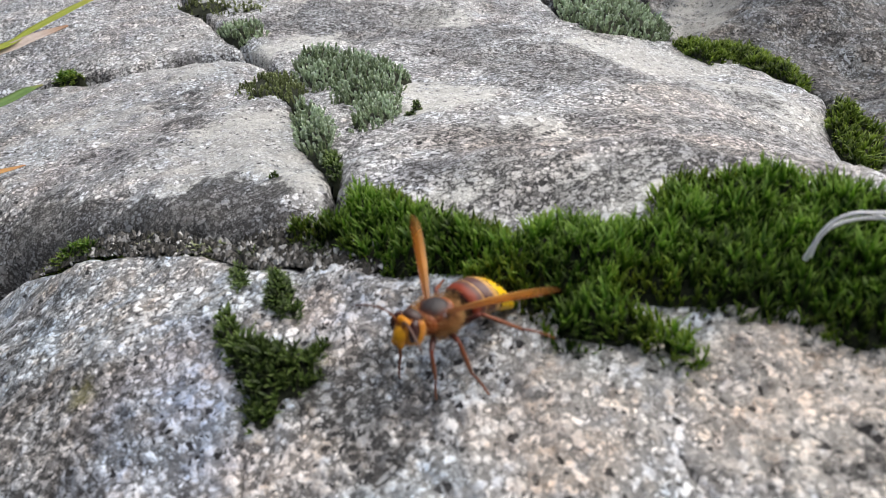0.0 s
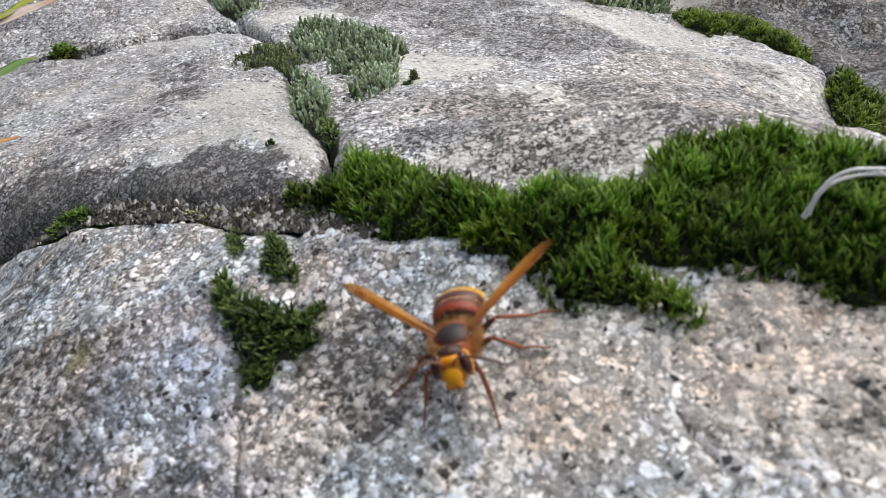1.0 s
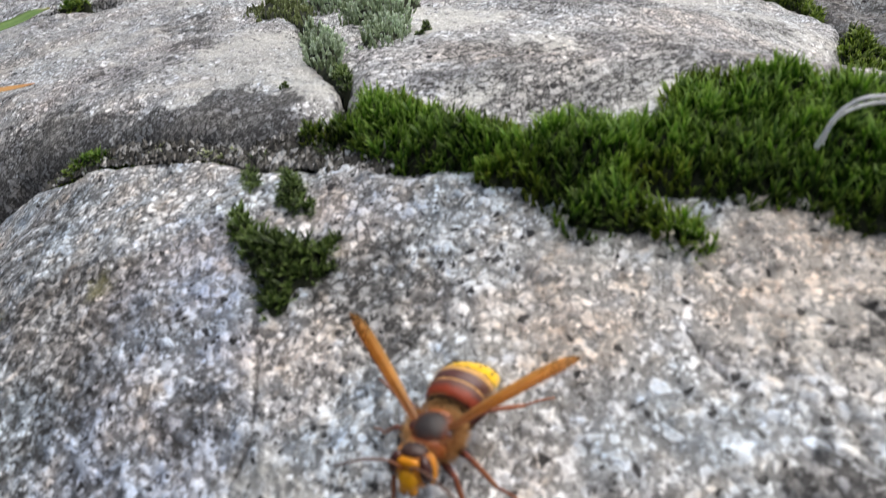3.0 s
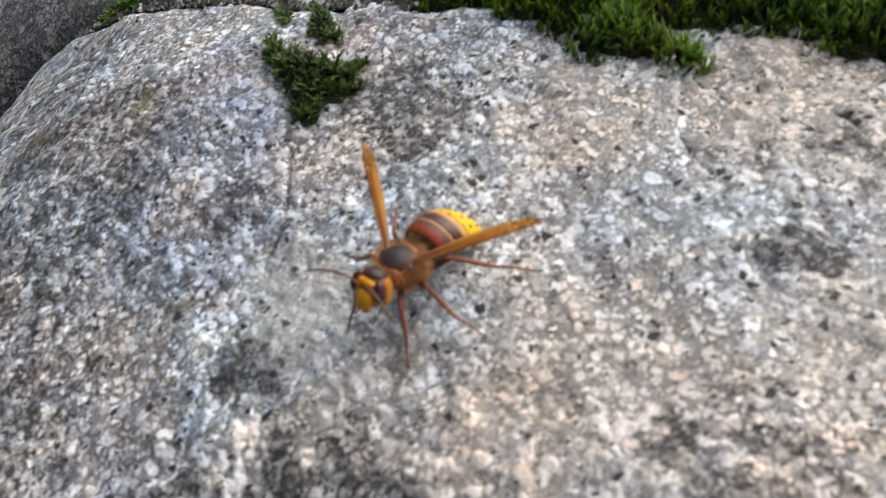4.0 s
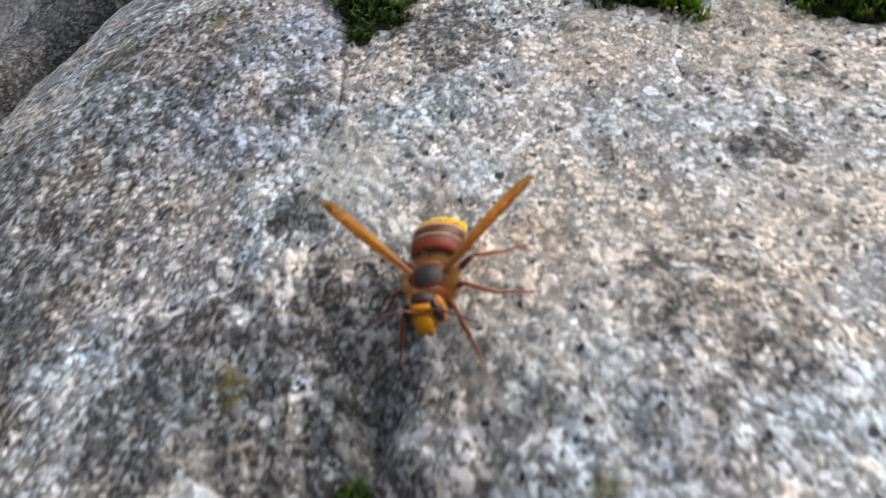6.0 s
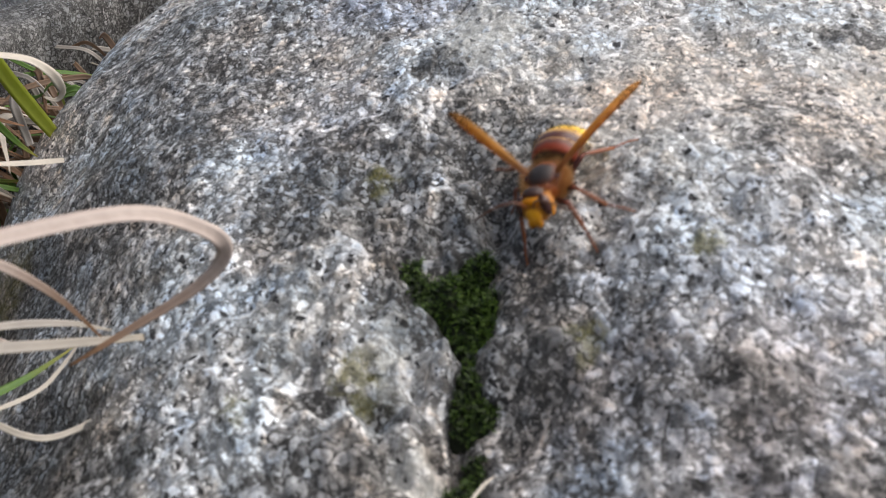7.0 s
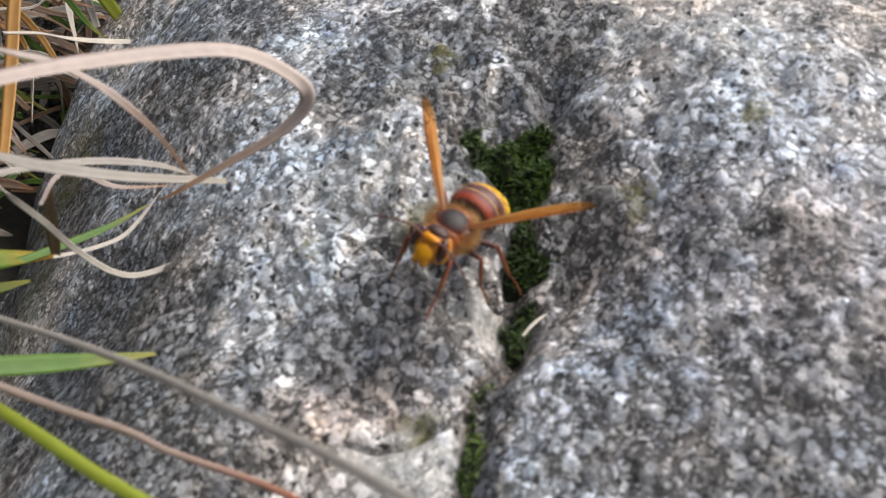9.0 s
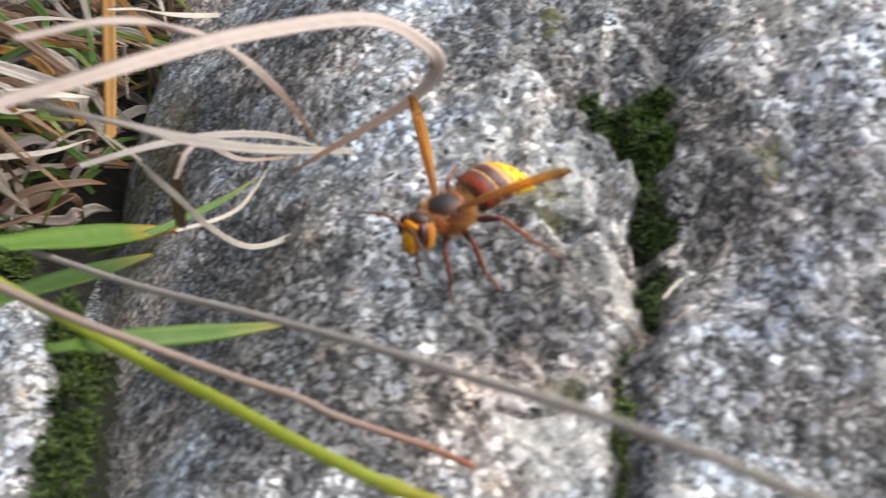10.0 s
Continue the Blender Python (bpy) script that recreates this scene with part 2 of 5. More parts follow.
    bumps = k.math("ADD", bumps, k.math("MULTIPLY", cloud, 0.8))
    bumps = k.math("SUBTRACT", bumps, k.math("MULTIPLY", k.math("MAXIMUM", pits, black), 0.5))
    normal = k.bump(bumps, 0.0013, 1.0)
    rough = k.math("SUBTRACT", k.ramp(fine, [(0.35, 0.38), (0.65, 0.66)]), k.math("MULTIPLY", k.math("MAXIMUM", lump, solid), 0.18))
    k.link(k.math("MULTIPLY", gloss, k.math("SUBTRACT", 1.0, k.math("MULTIPLY", k.math("MAXIMUM", patch, k.math("MAXIMUM", pits, black)), 0.7))), k.out.inputs["Specular IOR Level"])
    return k.finish(colour, rough, normal)


def plain(name, colour, rough=0.6, vary=0.25, scale=700.0, bump=0.0, sheen=0.0, spec=0.5):
    """One colour with grain at two scales."""
    k = Nodes(name)
    at = k.coords()
    n = k.math("ADD", k.math("MULTIPLY", k.noise(at, scale, 4.0)["Fac"], 0.6), k.math("MULTIPLY", k.noise(at, scale * 0.2, 3.0)["Fac"], 0.4))
    lo, hi = tuple(c * (1 - vary) for c in colour), tuple(min(1.0, c * (1 + vary)) for c in colour)
    k.out.inputs["Specular IOR Level"].default_value = spec
    if sheen:
        k.out.inputs["Sheen Weight"].default_value = sheen
    return k.finish(k.ramp(n, [(0.3, lo), (0.7, hi)]), rough, k.bump(n, bump) if bump else None)


def foliage(name, low, high, tip, rough=0.55, glow=0.25, dry=None):
    """Leaves: colour by leaf, paler towards the tip, some light through them."""
    k = Nodes(name)
    tone, along = k.value("tone"), k.value("along")
    if dry:
        high, tip = k.mix(k.value("dry"), high, dry), k.mix(k.value("dry"), tip, tuple(1.6 * c for c in dry))
    # leaf bases darkened to stand for the shade between shoots
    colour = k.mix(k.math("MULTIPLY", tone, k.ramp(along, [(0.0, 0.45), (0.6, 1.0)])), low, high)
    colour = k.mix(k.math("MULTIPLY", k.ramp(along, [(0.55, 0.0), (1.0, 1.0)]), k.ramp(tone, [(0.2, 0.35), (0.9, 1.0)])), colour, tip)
    k.out.inputs["Specular IOR Level"].default_value = 0.35
    m = k.finish(colour, rough)
    through_leaf = k.put("ShaderNodeBsdfTranslucent")
    k.l.new(colour, through_leaf.inputs[0])
    both = k.put("ShaderNodeMixShader", None, i0=glow)
    k.l.new(k.out.outputs[0], both.inputs[1])
    k.l.new(through_leaf.outputs[0], both.inputs[2])
    k.l.new(both.outputs[0], k.n["Material Output"].inputs["Surface"])
    return m


GRANITE = granite("weathered_granite", base=1.0, flecks=1.3, specks=0.085, gloss=0.9, show=0.36, veil=0.85)
GRANITE_MID = granite("speckled_granite", 1.2, 1.0, 0.7, 1.45, 0.7, 0.10, 1.2, 0.6, 0.27, 0.80, 0.5, 1.25, chips=0.85, worn=0.45)
GRANITE_FAR = granite("lichened_granite", 1.0, 1.0, 1.6, 1.65, 0.2, 0.10, 0.7, 0.5, 0.58, 0.70, 0.4, 1.5, chips=1.0, worn=0.6)
GRANITE_DARK = granite("dark_granite", 0.9, 0.42, 2.3, 1.2, 0.1, 0.16, 0.6, 0.2, 0.45, 0.86, 0.9, 1.9, chips=0.9, worn=0.9)
SOIL = plain("dark_soil", (0.030, 0.028, 0.022), 0.95, 0.5, 300.0, 0.002)
MOSS_BED = plain("moss_bed", (0.018, 0.022, 0.008), 0.95, 0.5, 900.0, 0.001)
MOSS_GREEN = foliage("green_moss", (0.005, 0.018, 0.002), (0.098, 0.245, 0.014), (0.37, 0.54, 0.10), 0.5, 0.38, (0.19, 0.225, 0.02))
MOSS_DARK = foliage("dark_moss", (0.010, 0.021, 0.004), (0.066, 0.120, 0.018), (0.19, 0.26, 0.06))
# dark moss, its colour deepened further for the shade inside the crack
MOSS_CRACK_SHADED = foliage("shaded_crack_moss", (0.005, 0.010, 0.002), (0.026, 0.058, 0.006), (0.13, 0.22, 0.025))
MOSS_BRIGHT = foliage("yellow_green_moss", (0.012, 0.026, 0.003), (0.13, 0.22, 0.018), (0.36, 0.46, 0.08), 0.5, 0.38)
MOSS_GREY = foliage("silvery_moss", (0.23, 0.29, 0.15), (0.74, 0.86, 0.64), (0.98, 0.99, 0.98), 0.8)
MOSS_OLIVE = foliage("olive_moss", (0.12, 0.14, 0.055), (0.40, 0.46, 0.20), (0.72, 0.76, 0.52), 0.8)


# ---- the boulders ----
def spots(x, y, marks):
    out = np.zeros(np.shape(x))
    for a, b, r, s in marks:
        wob = 1 + 0.35 * value_noise(x, y, r * 0.6, int(abs(a * 9000)) % 97)
        out = np.maximum(out, s * smooth01(1.6 - np.hypot(x - a, y - b) / (r * wob)))
    return out


CRACKS = (
    ([(-0.015, 0.018), (-0.015, 0.0), (-0.012, -0.018), (-0.0085, -0.03), (-0.008, -0.042), (-0.011, -0.05), (-0.010, -0.06), (-0.009, -0.07), (-0.006, -0.12)], 0.0032, 0.007),
    ([(-0.030, 0.003), (-0.022, 0.0), (-0.014, -0.005)], 0.004, 0.004),
    ([(-0.030, -0.065), (-0.021, -0.0635), (-0.0165, -0.060), (-0.012, -0.054)], 0.0008, 0.0012),
    ([(-0.043, -0.026), (-0.030, -0.0225), (-0.020, -0.024), (-0.014, -0.03)], 0.0018, 0.0025),
    ([(0.0389, 0.0961), (0.0405, 0.092), (0.043, 0.087)], 0.0006, 0.0008),
    ([(0.044, 0.109), (0.0465, 0.1065), (0.049, 0.103)], 0.0005, 0.0006),
    ([(0.065, 0.097), (0.067, 0.094), (0.069, 0.090)], 0.0005, 0.0006),
    ([(-0.0385, 0.112), (-0.037, 0.104), (-0.036, 0.092), (-0.038, 0.085)], 0.0005, 0.0006),
    ([(-0.041, 0.068), (-0.038, 0.060), (-0.039, 0.050)], 0.0005, 0.0006),
)


def rock_height(x, y, outline, lip, drop, lift, seed, cracks=(), flank=True):
    wx = x + 0.0016 * value_noise(x, y, 0.012, seed) + 0.0007 * value_noise(x, y, 0.004, seed + 3)
    wy = y + 0.0016 * value_noise(x, y, 0.012, seed + 7) + 0.0007 * value_noise(x, y, 0.004, seed + 5)
    d = inside_by(wx, wy, outline)
    u = np.clip(d / lip, 0, 1)
    z = lie(x, y, flank) - drop * (1 - np.sqrt(1 - (1 - u) ** 2)) + lift * smooth01(d / 0.12)
    z = z + np.minimum(d, 0) * 14
    worn = 0.5 + 2.1 * np.exp(-((x + 0.025) ** 2 / 0.035 ** 2 + (y + 0.01) ** 2 / 0.05 ** 2))
    z = z + 0.0011 * fractal(x, y, 0.02, 3, seed) + worn * (0.0014 * fractal(x, y, 0.011, 2, seed + 19) + 0.0011 * fractal(x, y, 0.0042, 2, seed + 11))
    for line, width, depth in cracks:
        gap = line_gap(wx, wy, line) if width > 0.001 else line_gap(x, y, line)
        z = z - depth * np.exp(-(gap / width) ** 2)
    return z, d


def nuggets(x, y, cell, share, seed):
    """Scattered crystal lumps: height, cover and a number for each lump."""
    x = x + 0.13 * cell * value_noise(x, y, 0.5 * cell, seed) + 0.12 * cell * value_noise(x, y, 1.7 * cell, seed + 4)
    y = y + 0.13 * cell * value_noise(x, y, 0.5 * cell, seed + 1) + 0.12 * cell * value_noise(x, y, 1.7 * cell, seed + 2)
    i0, j0 = np.floor(x / cell), np.floor(y / cell)
    top, cover, tone = np.zeros_like(x), np.zeros_like(x), np.zeros_like(x)

    def chance(i, j, k):
        return np.mod(np.sin(i * 127.1 + j * 311.7 + (k + 10 * seed) * 74.7) * 43758.5453, 1.0)

    for di in (-1, 0, 1):
        for dj in (-1, 0, 1):
            i, j = i0 + di, j0 + dj
            r = cell * (0.26 + 0.36 * chance(i, j, 2)) * (chance(i, j, 5) < share)
            dx, dy = x - (i + 0.15 + 0.7 * chance(i, j, 0)) * cell, y - (j + 0.15 + 0.7 * chance(i, j, 1)) * cell
            t = np.pi * chance(i, j, 3)
            p, q = dx * np.cos(t) + dy * np.sin(t), (dy * np.cos(t) - dx * np.sin(t)) / (0.55 + 0.45 * chance(i, j, 4))
            dome = np.clip(1 - (p * p + q * q) / np.maximum(r * r, 1e-12), 0, 1)
            h = np.sqrt(dome) * r * (0.22 + 0.34 * chance(i, j, 6))
            tone = np.where(h > top, chance(i, j, 7), tone)
            cover = np.maximum(cover, np.clip(6.0 * dome, 0, 1))
            top = np.maximum(top, h)
    return top, cover, tone


def spaced(start, stop, fine_from, fine_to, fine, step):
    """Grid lines, closer together in the middle stretch."""
    if not fine:
        return np.linspace(start, stop, int((stop - start) / step) + 1)
    return np.concatenate([np.arange(start, fine_from, step), np.arange(fine_from, fine_to, fine), np.arange(fine_to, stop + step, step)])


def boulder(label, outline, box, step, mat, lip, drop, lift=0.0, seed=1, cracks=(), flank=True, fine=0.0, lumps=0.0, rugged=0.0, **marks):
    x0, y0, x1, y1 = box[0] - 0.014, box[1] - 0.014, box[2] + 0.014, box[3] + 0.014
    lines_x, lines_y = spaced(x0, x1, -0.11, 0.075, fine, step), spaced(y0, y1, -0.09, 0.175, fine, step)
    nx, ny = len(lines_x), len(lines_y)
    gx, gy = np.meshgrid(lines_x, lines_y)
    x, y = gx.ravel(), gy.ravel()
    z, d = rock_height(x, y, outline, lip, drop, lift, seed, cracks, flank)
    if rugged:
        z = z + rugged * fractal(x, y, 0.06, 4, seed + 50) * smooth01((d + 0.004) / 0.02)
    big, cover_big, tone_big = nuggets(x + 0.7 * z, y + 0.45 * z, 0.0031, 0.36, seed % 13)
    small, cover_small, tone_small = nuggets(x + 0.7 * z, y + 0.45 * z, 0.0019, 0.42, seed % 11 + 2)
    share = lumps * np.clip(0.7 + 0.9 * fractal(x, y, 0.03, 3, seed + 31) + 0.5 * np.exp(-((x + 0.045) ** 2 + (y + 0.005) ** 2) / 0.03 ** 2), 0.15, 1)
    z = np.maximum(z + share * np.maximum(big, 0.9 * small), -0.07)
    grain = np.clip(1.5 * share, 0, 1) * np.maximum(cover_big, 0.9 * cover_small)
    tone = np.where(cover_big > 0.3, tone_big, tone_small)
    keep = (d > -0.012).reshape(ny, nx)
    cell = keep[:-1, :-1] & keep[1:, :-1] & keep[:-1, 1:] & keep[1:, 1:]
    iy, ix = np.nonzero(cell)
    a = iy * nx + ix
    faces = np.stack([a, a + 1, a + nx + 1, a + nx], 1)
    used, inverse = np.unique(faces, return_inverse=True)
    v = np.stack([x, y, z], 1)[used]
    values = {key: spots(v[:, 0], v[:, 1], marks.get(key, ())) for key in ("dark", "pale", "warm", "green", "violet")}
    # colour grows darker towards the rim
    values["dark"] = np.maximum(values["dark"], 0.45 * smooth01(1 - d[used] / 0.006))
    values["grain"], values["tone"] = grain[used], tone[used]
    # shade of the cracks painted into the colour as dark lines
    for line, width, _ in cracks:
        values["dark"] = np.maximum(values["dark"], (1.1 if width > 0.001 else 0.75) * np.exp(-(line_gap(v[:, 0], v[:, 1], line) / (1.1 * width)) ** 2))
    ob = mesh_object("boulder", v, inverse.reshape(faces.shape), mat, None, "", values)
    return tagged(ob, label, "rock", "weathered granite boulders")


OUTLINE_A = [(-0.165, 0.206), (-0.138, 0.212), (-0.117, 0.204), (-0.094, 0.198), (-0.070, 0.186), (-0.053, 0.177), (-0.031, 0.169), (-0.011, 0.159), (0.014, 0.147), (0.036, 0.137), (0.057, 0.133), (0.083, 0.126), (0.16, 0.11), (0.3, 0.10), (0.3, -0.22), (-0.09, -0.22), (-0.095, -0.115), (-0.103, -0.085), (-0.112, -0.064), (-0.120, -0.05), (-0.136, -0.028), (-0.151, -0.002), (-0.160, 0.02), (-0.164, 0.04), (-0.164, 0.06), (-0.163, 0.10), (-0.162, 0.15)]
boulder("pale grey granite boulder with white crystals and a mossy crack", OUTLINE_A, (-0.175, -0.22, 0.3, 0.225), 0.0016, GRANITE, 0.014, 0.010, 0.0, 3, CRACKS, fine=0.00042, lumps=0.95,
        # dark: lichen, with shade painted on the left flank and in the hollow
        dark=[(-0.0486, 0.0316, 0.006, 1.6), (-0.0365, 0.0291, 0.006, 1.5), (-0.0584, 0.0135, 0.006, 1.3), (-0.0248, 0.0345, 0.006, 1.3), (-0.0187, 0.026, 0.005, 1.3), (-0.0443, 0.0426, 0.0025, 1.4), (-0.0327, 0.0574, 0.0022, 1.3), (-0.0037, -0.0044, 0.006, 1.1), (0.0015, -0.0165, 0.006, 1.2), (0.0313, -0.0263, 0.008, 0.8), (0.040, 0.027, 0.016, 0.55), (-0.031, -0.042, 0.010, 1.7), (-0.0385, 0.0605, 0.004, 1.0), (-0.0195, 0.036, 0.010, 1.15), (-0.030, 0.036, 0.005, 1.0), (-0.087, 0.126, 0.024, 0.5), (-0.114, 0.168, 0.02, 0.5), (-0.094, 0.068, 0.024, 0.55), (-0.078, 0.110, 0.010, 0.6), (-0.050, 0.099, 0.007, 0.6), (-0.108, 0.138, 0.006, 0.8), (-0.052, 0.016, 0.012, 1.3), (-0.042, 0.026, 0.009, 1.5), (-0.018, 0.018, 0.007, 1.4), (-0.07, 0.125, 0.022, 0.3), (-0.09, 0.15, 0.02, 0.3), (-0.055, 0.09, 0.014, 0.25), (-0.032, -0.046, 0.011, 1.6), (0.02, -0.055, 0.018, 0.6), (0.036, -0.057, 0.02, 0.65), (0.0152, -0.0263, 0.011, 0.55), (0.043, -0.033, 0.014, 0.5), (-0.0194, 0.121, 0.009, 0.65), (-0.0108, 0.1093, 0.009, 0.6), (0.03, -0.028, 0.014, 0.25), (0.008, -0.016, 0.009, 0.5), (0.006, -0.032, 0.011, 0.5), (0.054, 0.068, 0.005, 0.94), (-0.012, 0.006, 0.007, 1.22), (-0.025, 0.0, 0.009, 1.22), (0.0, -0.02, 0.006, 0.8), (-0.005, -0.012, 0.006, 0.8), (-0.035, 0.012, 0.008, 0.94), (-0.095, 0.06, 0.02, 0.45), (-0.09, 0.10, 0.014, 0.54), (-0.10, 0.0, 0.02, 0.45), (0.02, -0.012, 0.008, 0.25), (-0.11, 0.13, 0.008, 0.68), (0.063, 0.088, 0.006, 0.4), (-0.097, -0.028, 0.018, 1.0), (-0.14, 0.02, 0.02, 0.8), (-0.105, 0.05, 0.03, 0.6), (-0.118, 0.09, 0.03, 0.55), (-0.066, -0.060, 0.014, 1.2), (0.012, -0.055, 0.014, 0.45), (0.035, -0.045, 0.016, 0.3), (-0.10, 0.035, 0.02, 0.5), (-0.125, 0.075, 0.02, 0.45), (-0.085, -0.045, 0.018, 0.9), (-0.05, -0.068, 0.012, 1.0), (-0.012, 0.022, 0.005, 0.7), (-0.053, 0.034, 0.008, 0.8)],
        pale=[(0.015, 0.04, 0.026, 0.3), (0.03, 0.07, 0.024, 0.2), (0.02, 0.10, 0.02, 0.25), (0.06, 0.11, 0.02, 0.4), (0.03, 0.12, 0.015, 0.4), (-0.010, 0.055, 0.014, 0.35), (-0.030, 0.070, 0.009, 1.0), (-0.034, 0.080, 0.006, 0.8), (-0.0335, 0.063, 0.006, 0.9), (-0.022, 0.064, 0.008, 0.4), (-0.028, -0.016, 0.006, 0.7), (-0.018, -0.035, 0.006, 0.5), (-0.045, -0.012, 0.008, 0.3), (-0.015, -0.037, 0.006, 0.8), (-0.020, -0.068, 0.007, 0.8), (-0.046, 0.012, 0.006, 0.5), (0.055, 0.055, 0.012, 0.4)],
        warm=[(0.0215, 0.0465, 0.022, 0.9), (0.015, 0.101, 0.012, 0.7), (0.05, 0.045, 0.02, 0.8), (-0.02, 0.15, 0.015, 0.6), (0.025, 0.050, 0.018, 0.7), (0.06, 0.10, 0.02, 0.8), (0.045, 0.03, 0.015, 0.5), (0.05, -0.03, 0.02, 0.5), (-0.028, -0.05, 0.02, 0.4)],
        green=[(-0.137, 0.0, 0.008, 0.7), (-0.147, 0.03, 0.010, 0.7), (-0.041, 0.024, 0.003, 1.0), (-0.078, 0.133, 0.003, 0.9), (-0.11, 0.138, 0.004, 0.8), (-0.031, -0.020, 0.004, 0.9), (-0.020, -0.060, 0.003, 0.9), (-0.05, -0.03, 0.003, 0.7), (0.0219, -0.0017, 0.0024, 1.0), (0.006, -0.014, 0.003, 0.7)],
        violet=[(0.03, -0.022, 0.028, 0.6), (0.012, -0.045, 0.02, 0.4), (-0.055, 0.10, 0.020, 0.9), (-0.058, 0.1285, 0.016, 1.0), (0.043, -0.033, 0.02, 0.9), (0.015, -0.027, 0.014, 0.7), (-0.02, 0.145, 0.012, 0.5), (-0.032, -0.055, 0.010, 0.7), (-0.06, 0.045, 0.014, 0.4)])
OUTLINE_B = [(-0.029, 0.194), (-0.0395, 0.231), (-0.0505, 0.269), (-0.0625, 0.312), (-0.0835, 0.370), (-0.10, 0.388), (-0.11, 0.394), (-0.145, 0.392), (-0.16, 0.381), (-0.197, 0.387), (-0.225, 0.383), (-0.42, 0.37), (-0.42, -0.02), (-0.215, -0.02), (-0.205, 0.05), (-0.196, 0.10), (-0.186, 0.15), (-0.174, 0.21), (-0.138, 0.218), (-0.117, 0.210), (-0.094, 0.204), (-0.070, 0.192), (-0.053, 0.183), (-0.040, 0.178)]
boulder("rounded grey granite boulder, lower edge dark with lichen and painted shade", OUTLINE_B, (-0.42, -0.02, -0.02, 0.40), 0.002, GRANITE_MID, 0.014, 0.007, 0.0, 21, (), False, rugged=0.0015,
        # dark: lichen, plus shade painted along the lower edge and gap side
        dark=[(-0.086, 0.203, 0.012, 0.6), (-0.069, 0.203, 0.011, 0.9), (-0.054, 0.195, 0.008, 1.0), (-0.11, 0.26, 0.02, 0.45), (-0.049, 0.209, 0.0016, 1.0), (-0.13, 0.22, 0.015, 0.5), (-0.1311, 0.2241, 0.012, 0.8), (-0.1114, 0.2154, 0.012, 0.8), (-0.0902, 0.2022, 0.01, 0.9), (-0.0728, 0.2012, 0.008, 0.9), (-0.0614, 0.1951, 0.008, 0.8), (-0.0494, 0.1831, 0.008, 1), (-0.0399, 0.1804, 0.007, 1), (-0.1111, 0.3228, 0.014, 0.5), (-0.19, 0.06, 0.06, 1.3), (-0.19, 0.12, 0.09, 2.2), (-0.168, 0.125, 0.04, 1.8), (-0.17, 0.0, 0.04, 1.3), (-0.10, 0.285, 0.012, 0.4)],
        pale=[(-0.055, 0.235, 0.02, 0.7), (-0.075, 0.27, 0.02, 0.6), (-0.04, 0.205, 0.008, 0.8)],
        violet=[(-0.11, 0.27, 0.02, 0.5)])
OUTLINE_C = [(-0.028, 0.194), (-0.038, 0.231), (-0.049, 0.269), (-0.061, 0.312), (-0.082, 0.372), (-0.098, 0.396), (-0.129, 0.454), (-0.159, 0.503), (-0.20, 0.60), (-0.25, 0.80), (0.05, 0.80), (0.063, 0.53), (0.073, 0.48), (0.085, 0.45), (0.10, 0.447), (0.13, 0.46), (0.155, 0.455), (0.170, 0.43), (0.182, 0.404), (0.177, 0.35), (0.142, 0.25), (0.12, 0.19), (0.13, 0.125), (0.083, 0.133), (0.057, 0.140), (0.036, 0.144), (0.014, 0.154), (-0.011, 0.166), (-0.024, 0.177)]
boulder("broad grey granite slab with pale and dark lichen bands", OUTLINE_C, (-0.26, 0.11, 0.20, 0.80), 0.0024, GRANITE_FAR, 0.008, 0.005, 0.0, 41, (), rugged=0.002,
        dark=[(0.0157, 0.1717, 0.006, 1), (0.0232, 0.1671, 0.006, 1), (0.0319, 0.1640, 0.006, 1), (0.0406, 0.1634, 0.006, 1), (0.0290, 0.1716, 0.006, 0.6), (0.0361, 0.3482, 0.022, 1.1), (0.0519, 0.3288, 0.02, 0.9), (0.0060, 0.4001, 0.02, 1), (-0.0677, 0.4474, 0.025, 1.1), (0.0733, 0.3393, 0.012, 0.8), (-0.0426, 0.4161, 0.014, 0.9), (0.0474, 0.1721, 0.008, 1), (-0.0036, 0.1942, 0.008, 1), (0.0571, 0.3653, 0.018, 1.2), (0.0176, 0.3705, 0.016, 1.2), (0.035, 0.315, 0.012, 1.1), (-0.0415, 0.4387, 0.02, 1.1), (-0.027, 0.45, 0.03, 0.84), (0.02, 0.419, 0.022, 0.98), (0.049, 0.388, 0.018, 0.84), (0.055, 0.353, 0.015, 0.70), (0.09, 0.33, 0.02, 0.56), (0.06, 0.25, 0.02, 0.63), (0.01, 0.225, 0.02, 0.56), (0.02, 0.19, 0.012, 0.84), (0.06, 0.18, 0.012, 0.84), (0.10, 0.25, 0.02, 0.56)],
        pale=[(0.0034, 0.3051, 0.012, 1.4), (-0.0040, 0.2809, 0.01, 1.2), (0.0843, 0.4038, 0.018, 0.9), (0.0981, 0.3811, 0.02, 0.9), (-0.0652, 0.4081, 0.016, 1.1), (-0.0856, 0.3922, 0.012, 1), (0.0292, 0.2480, 0.016, 0.5), (0.1321, 0.3490, 0.018, 0.9), (0.1471, 0.3195, 0.016, 0.8), (-0.0045, 0.455, 0.018, 1.3), (0.0013, 0.3026, 0.014, 1.4), (-0.008, 0.315, 0.012, 1.3), (0.0064, 0.178, 0.010, 0.8), (0.0408, 0.166, 0.012, 0.8), (0.11, 0.40, 0.03, 0.7), (0.09, 0.43, 0.02, 0.6), (0.14, 0.33, 0.02, 0.5)],
        warm=[(0.03, 0.22, 0.03, 0.7), (0.08, 0.20, 0.03, 0.6), (0.10, 0.29, 0.03, 0.5)])
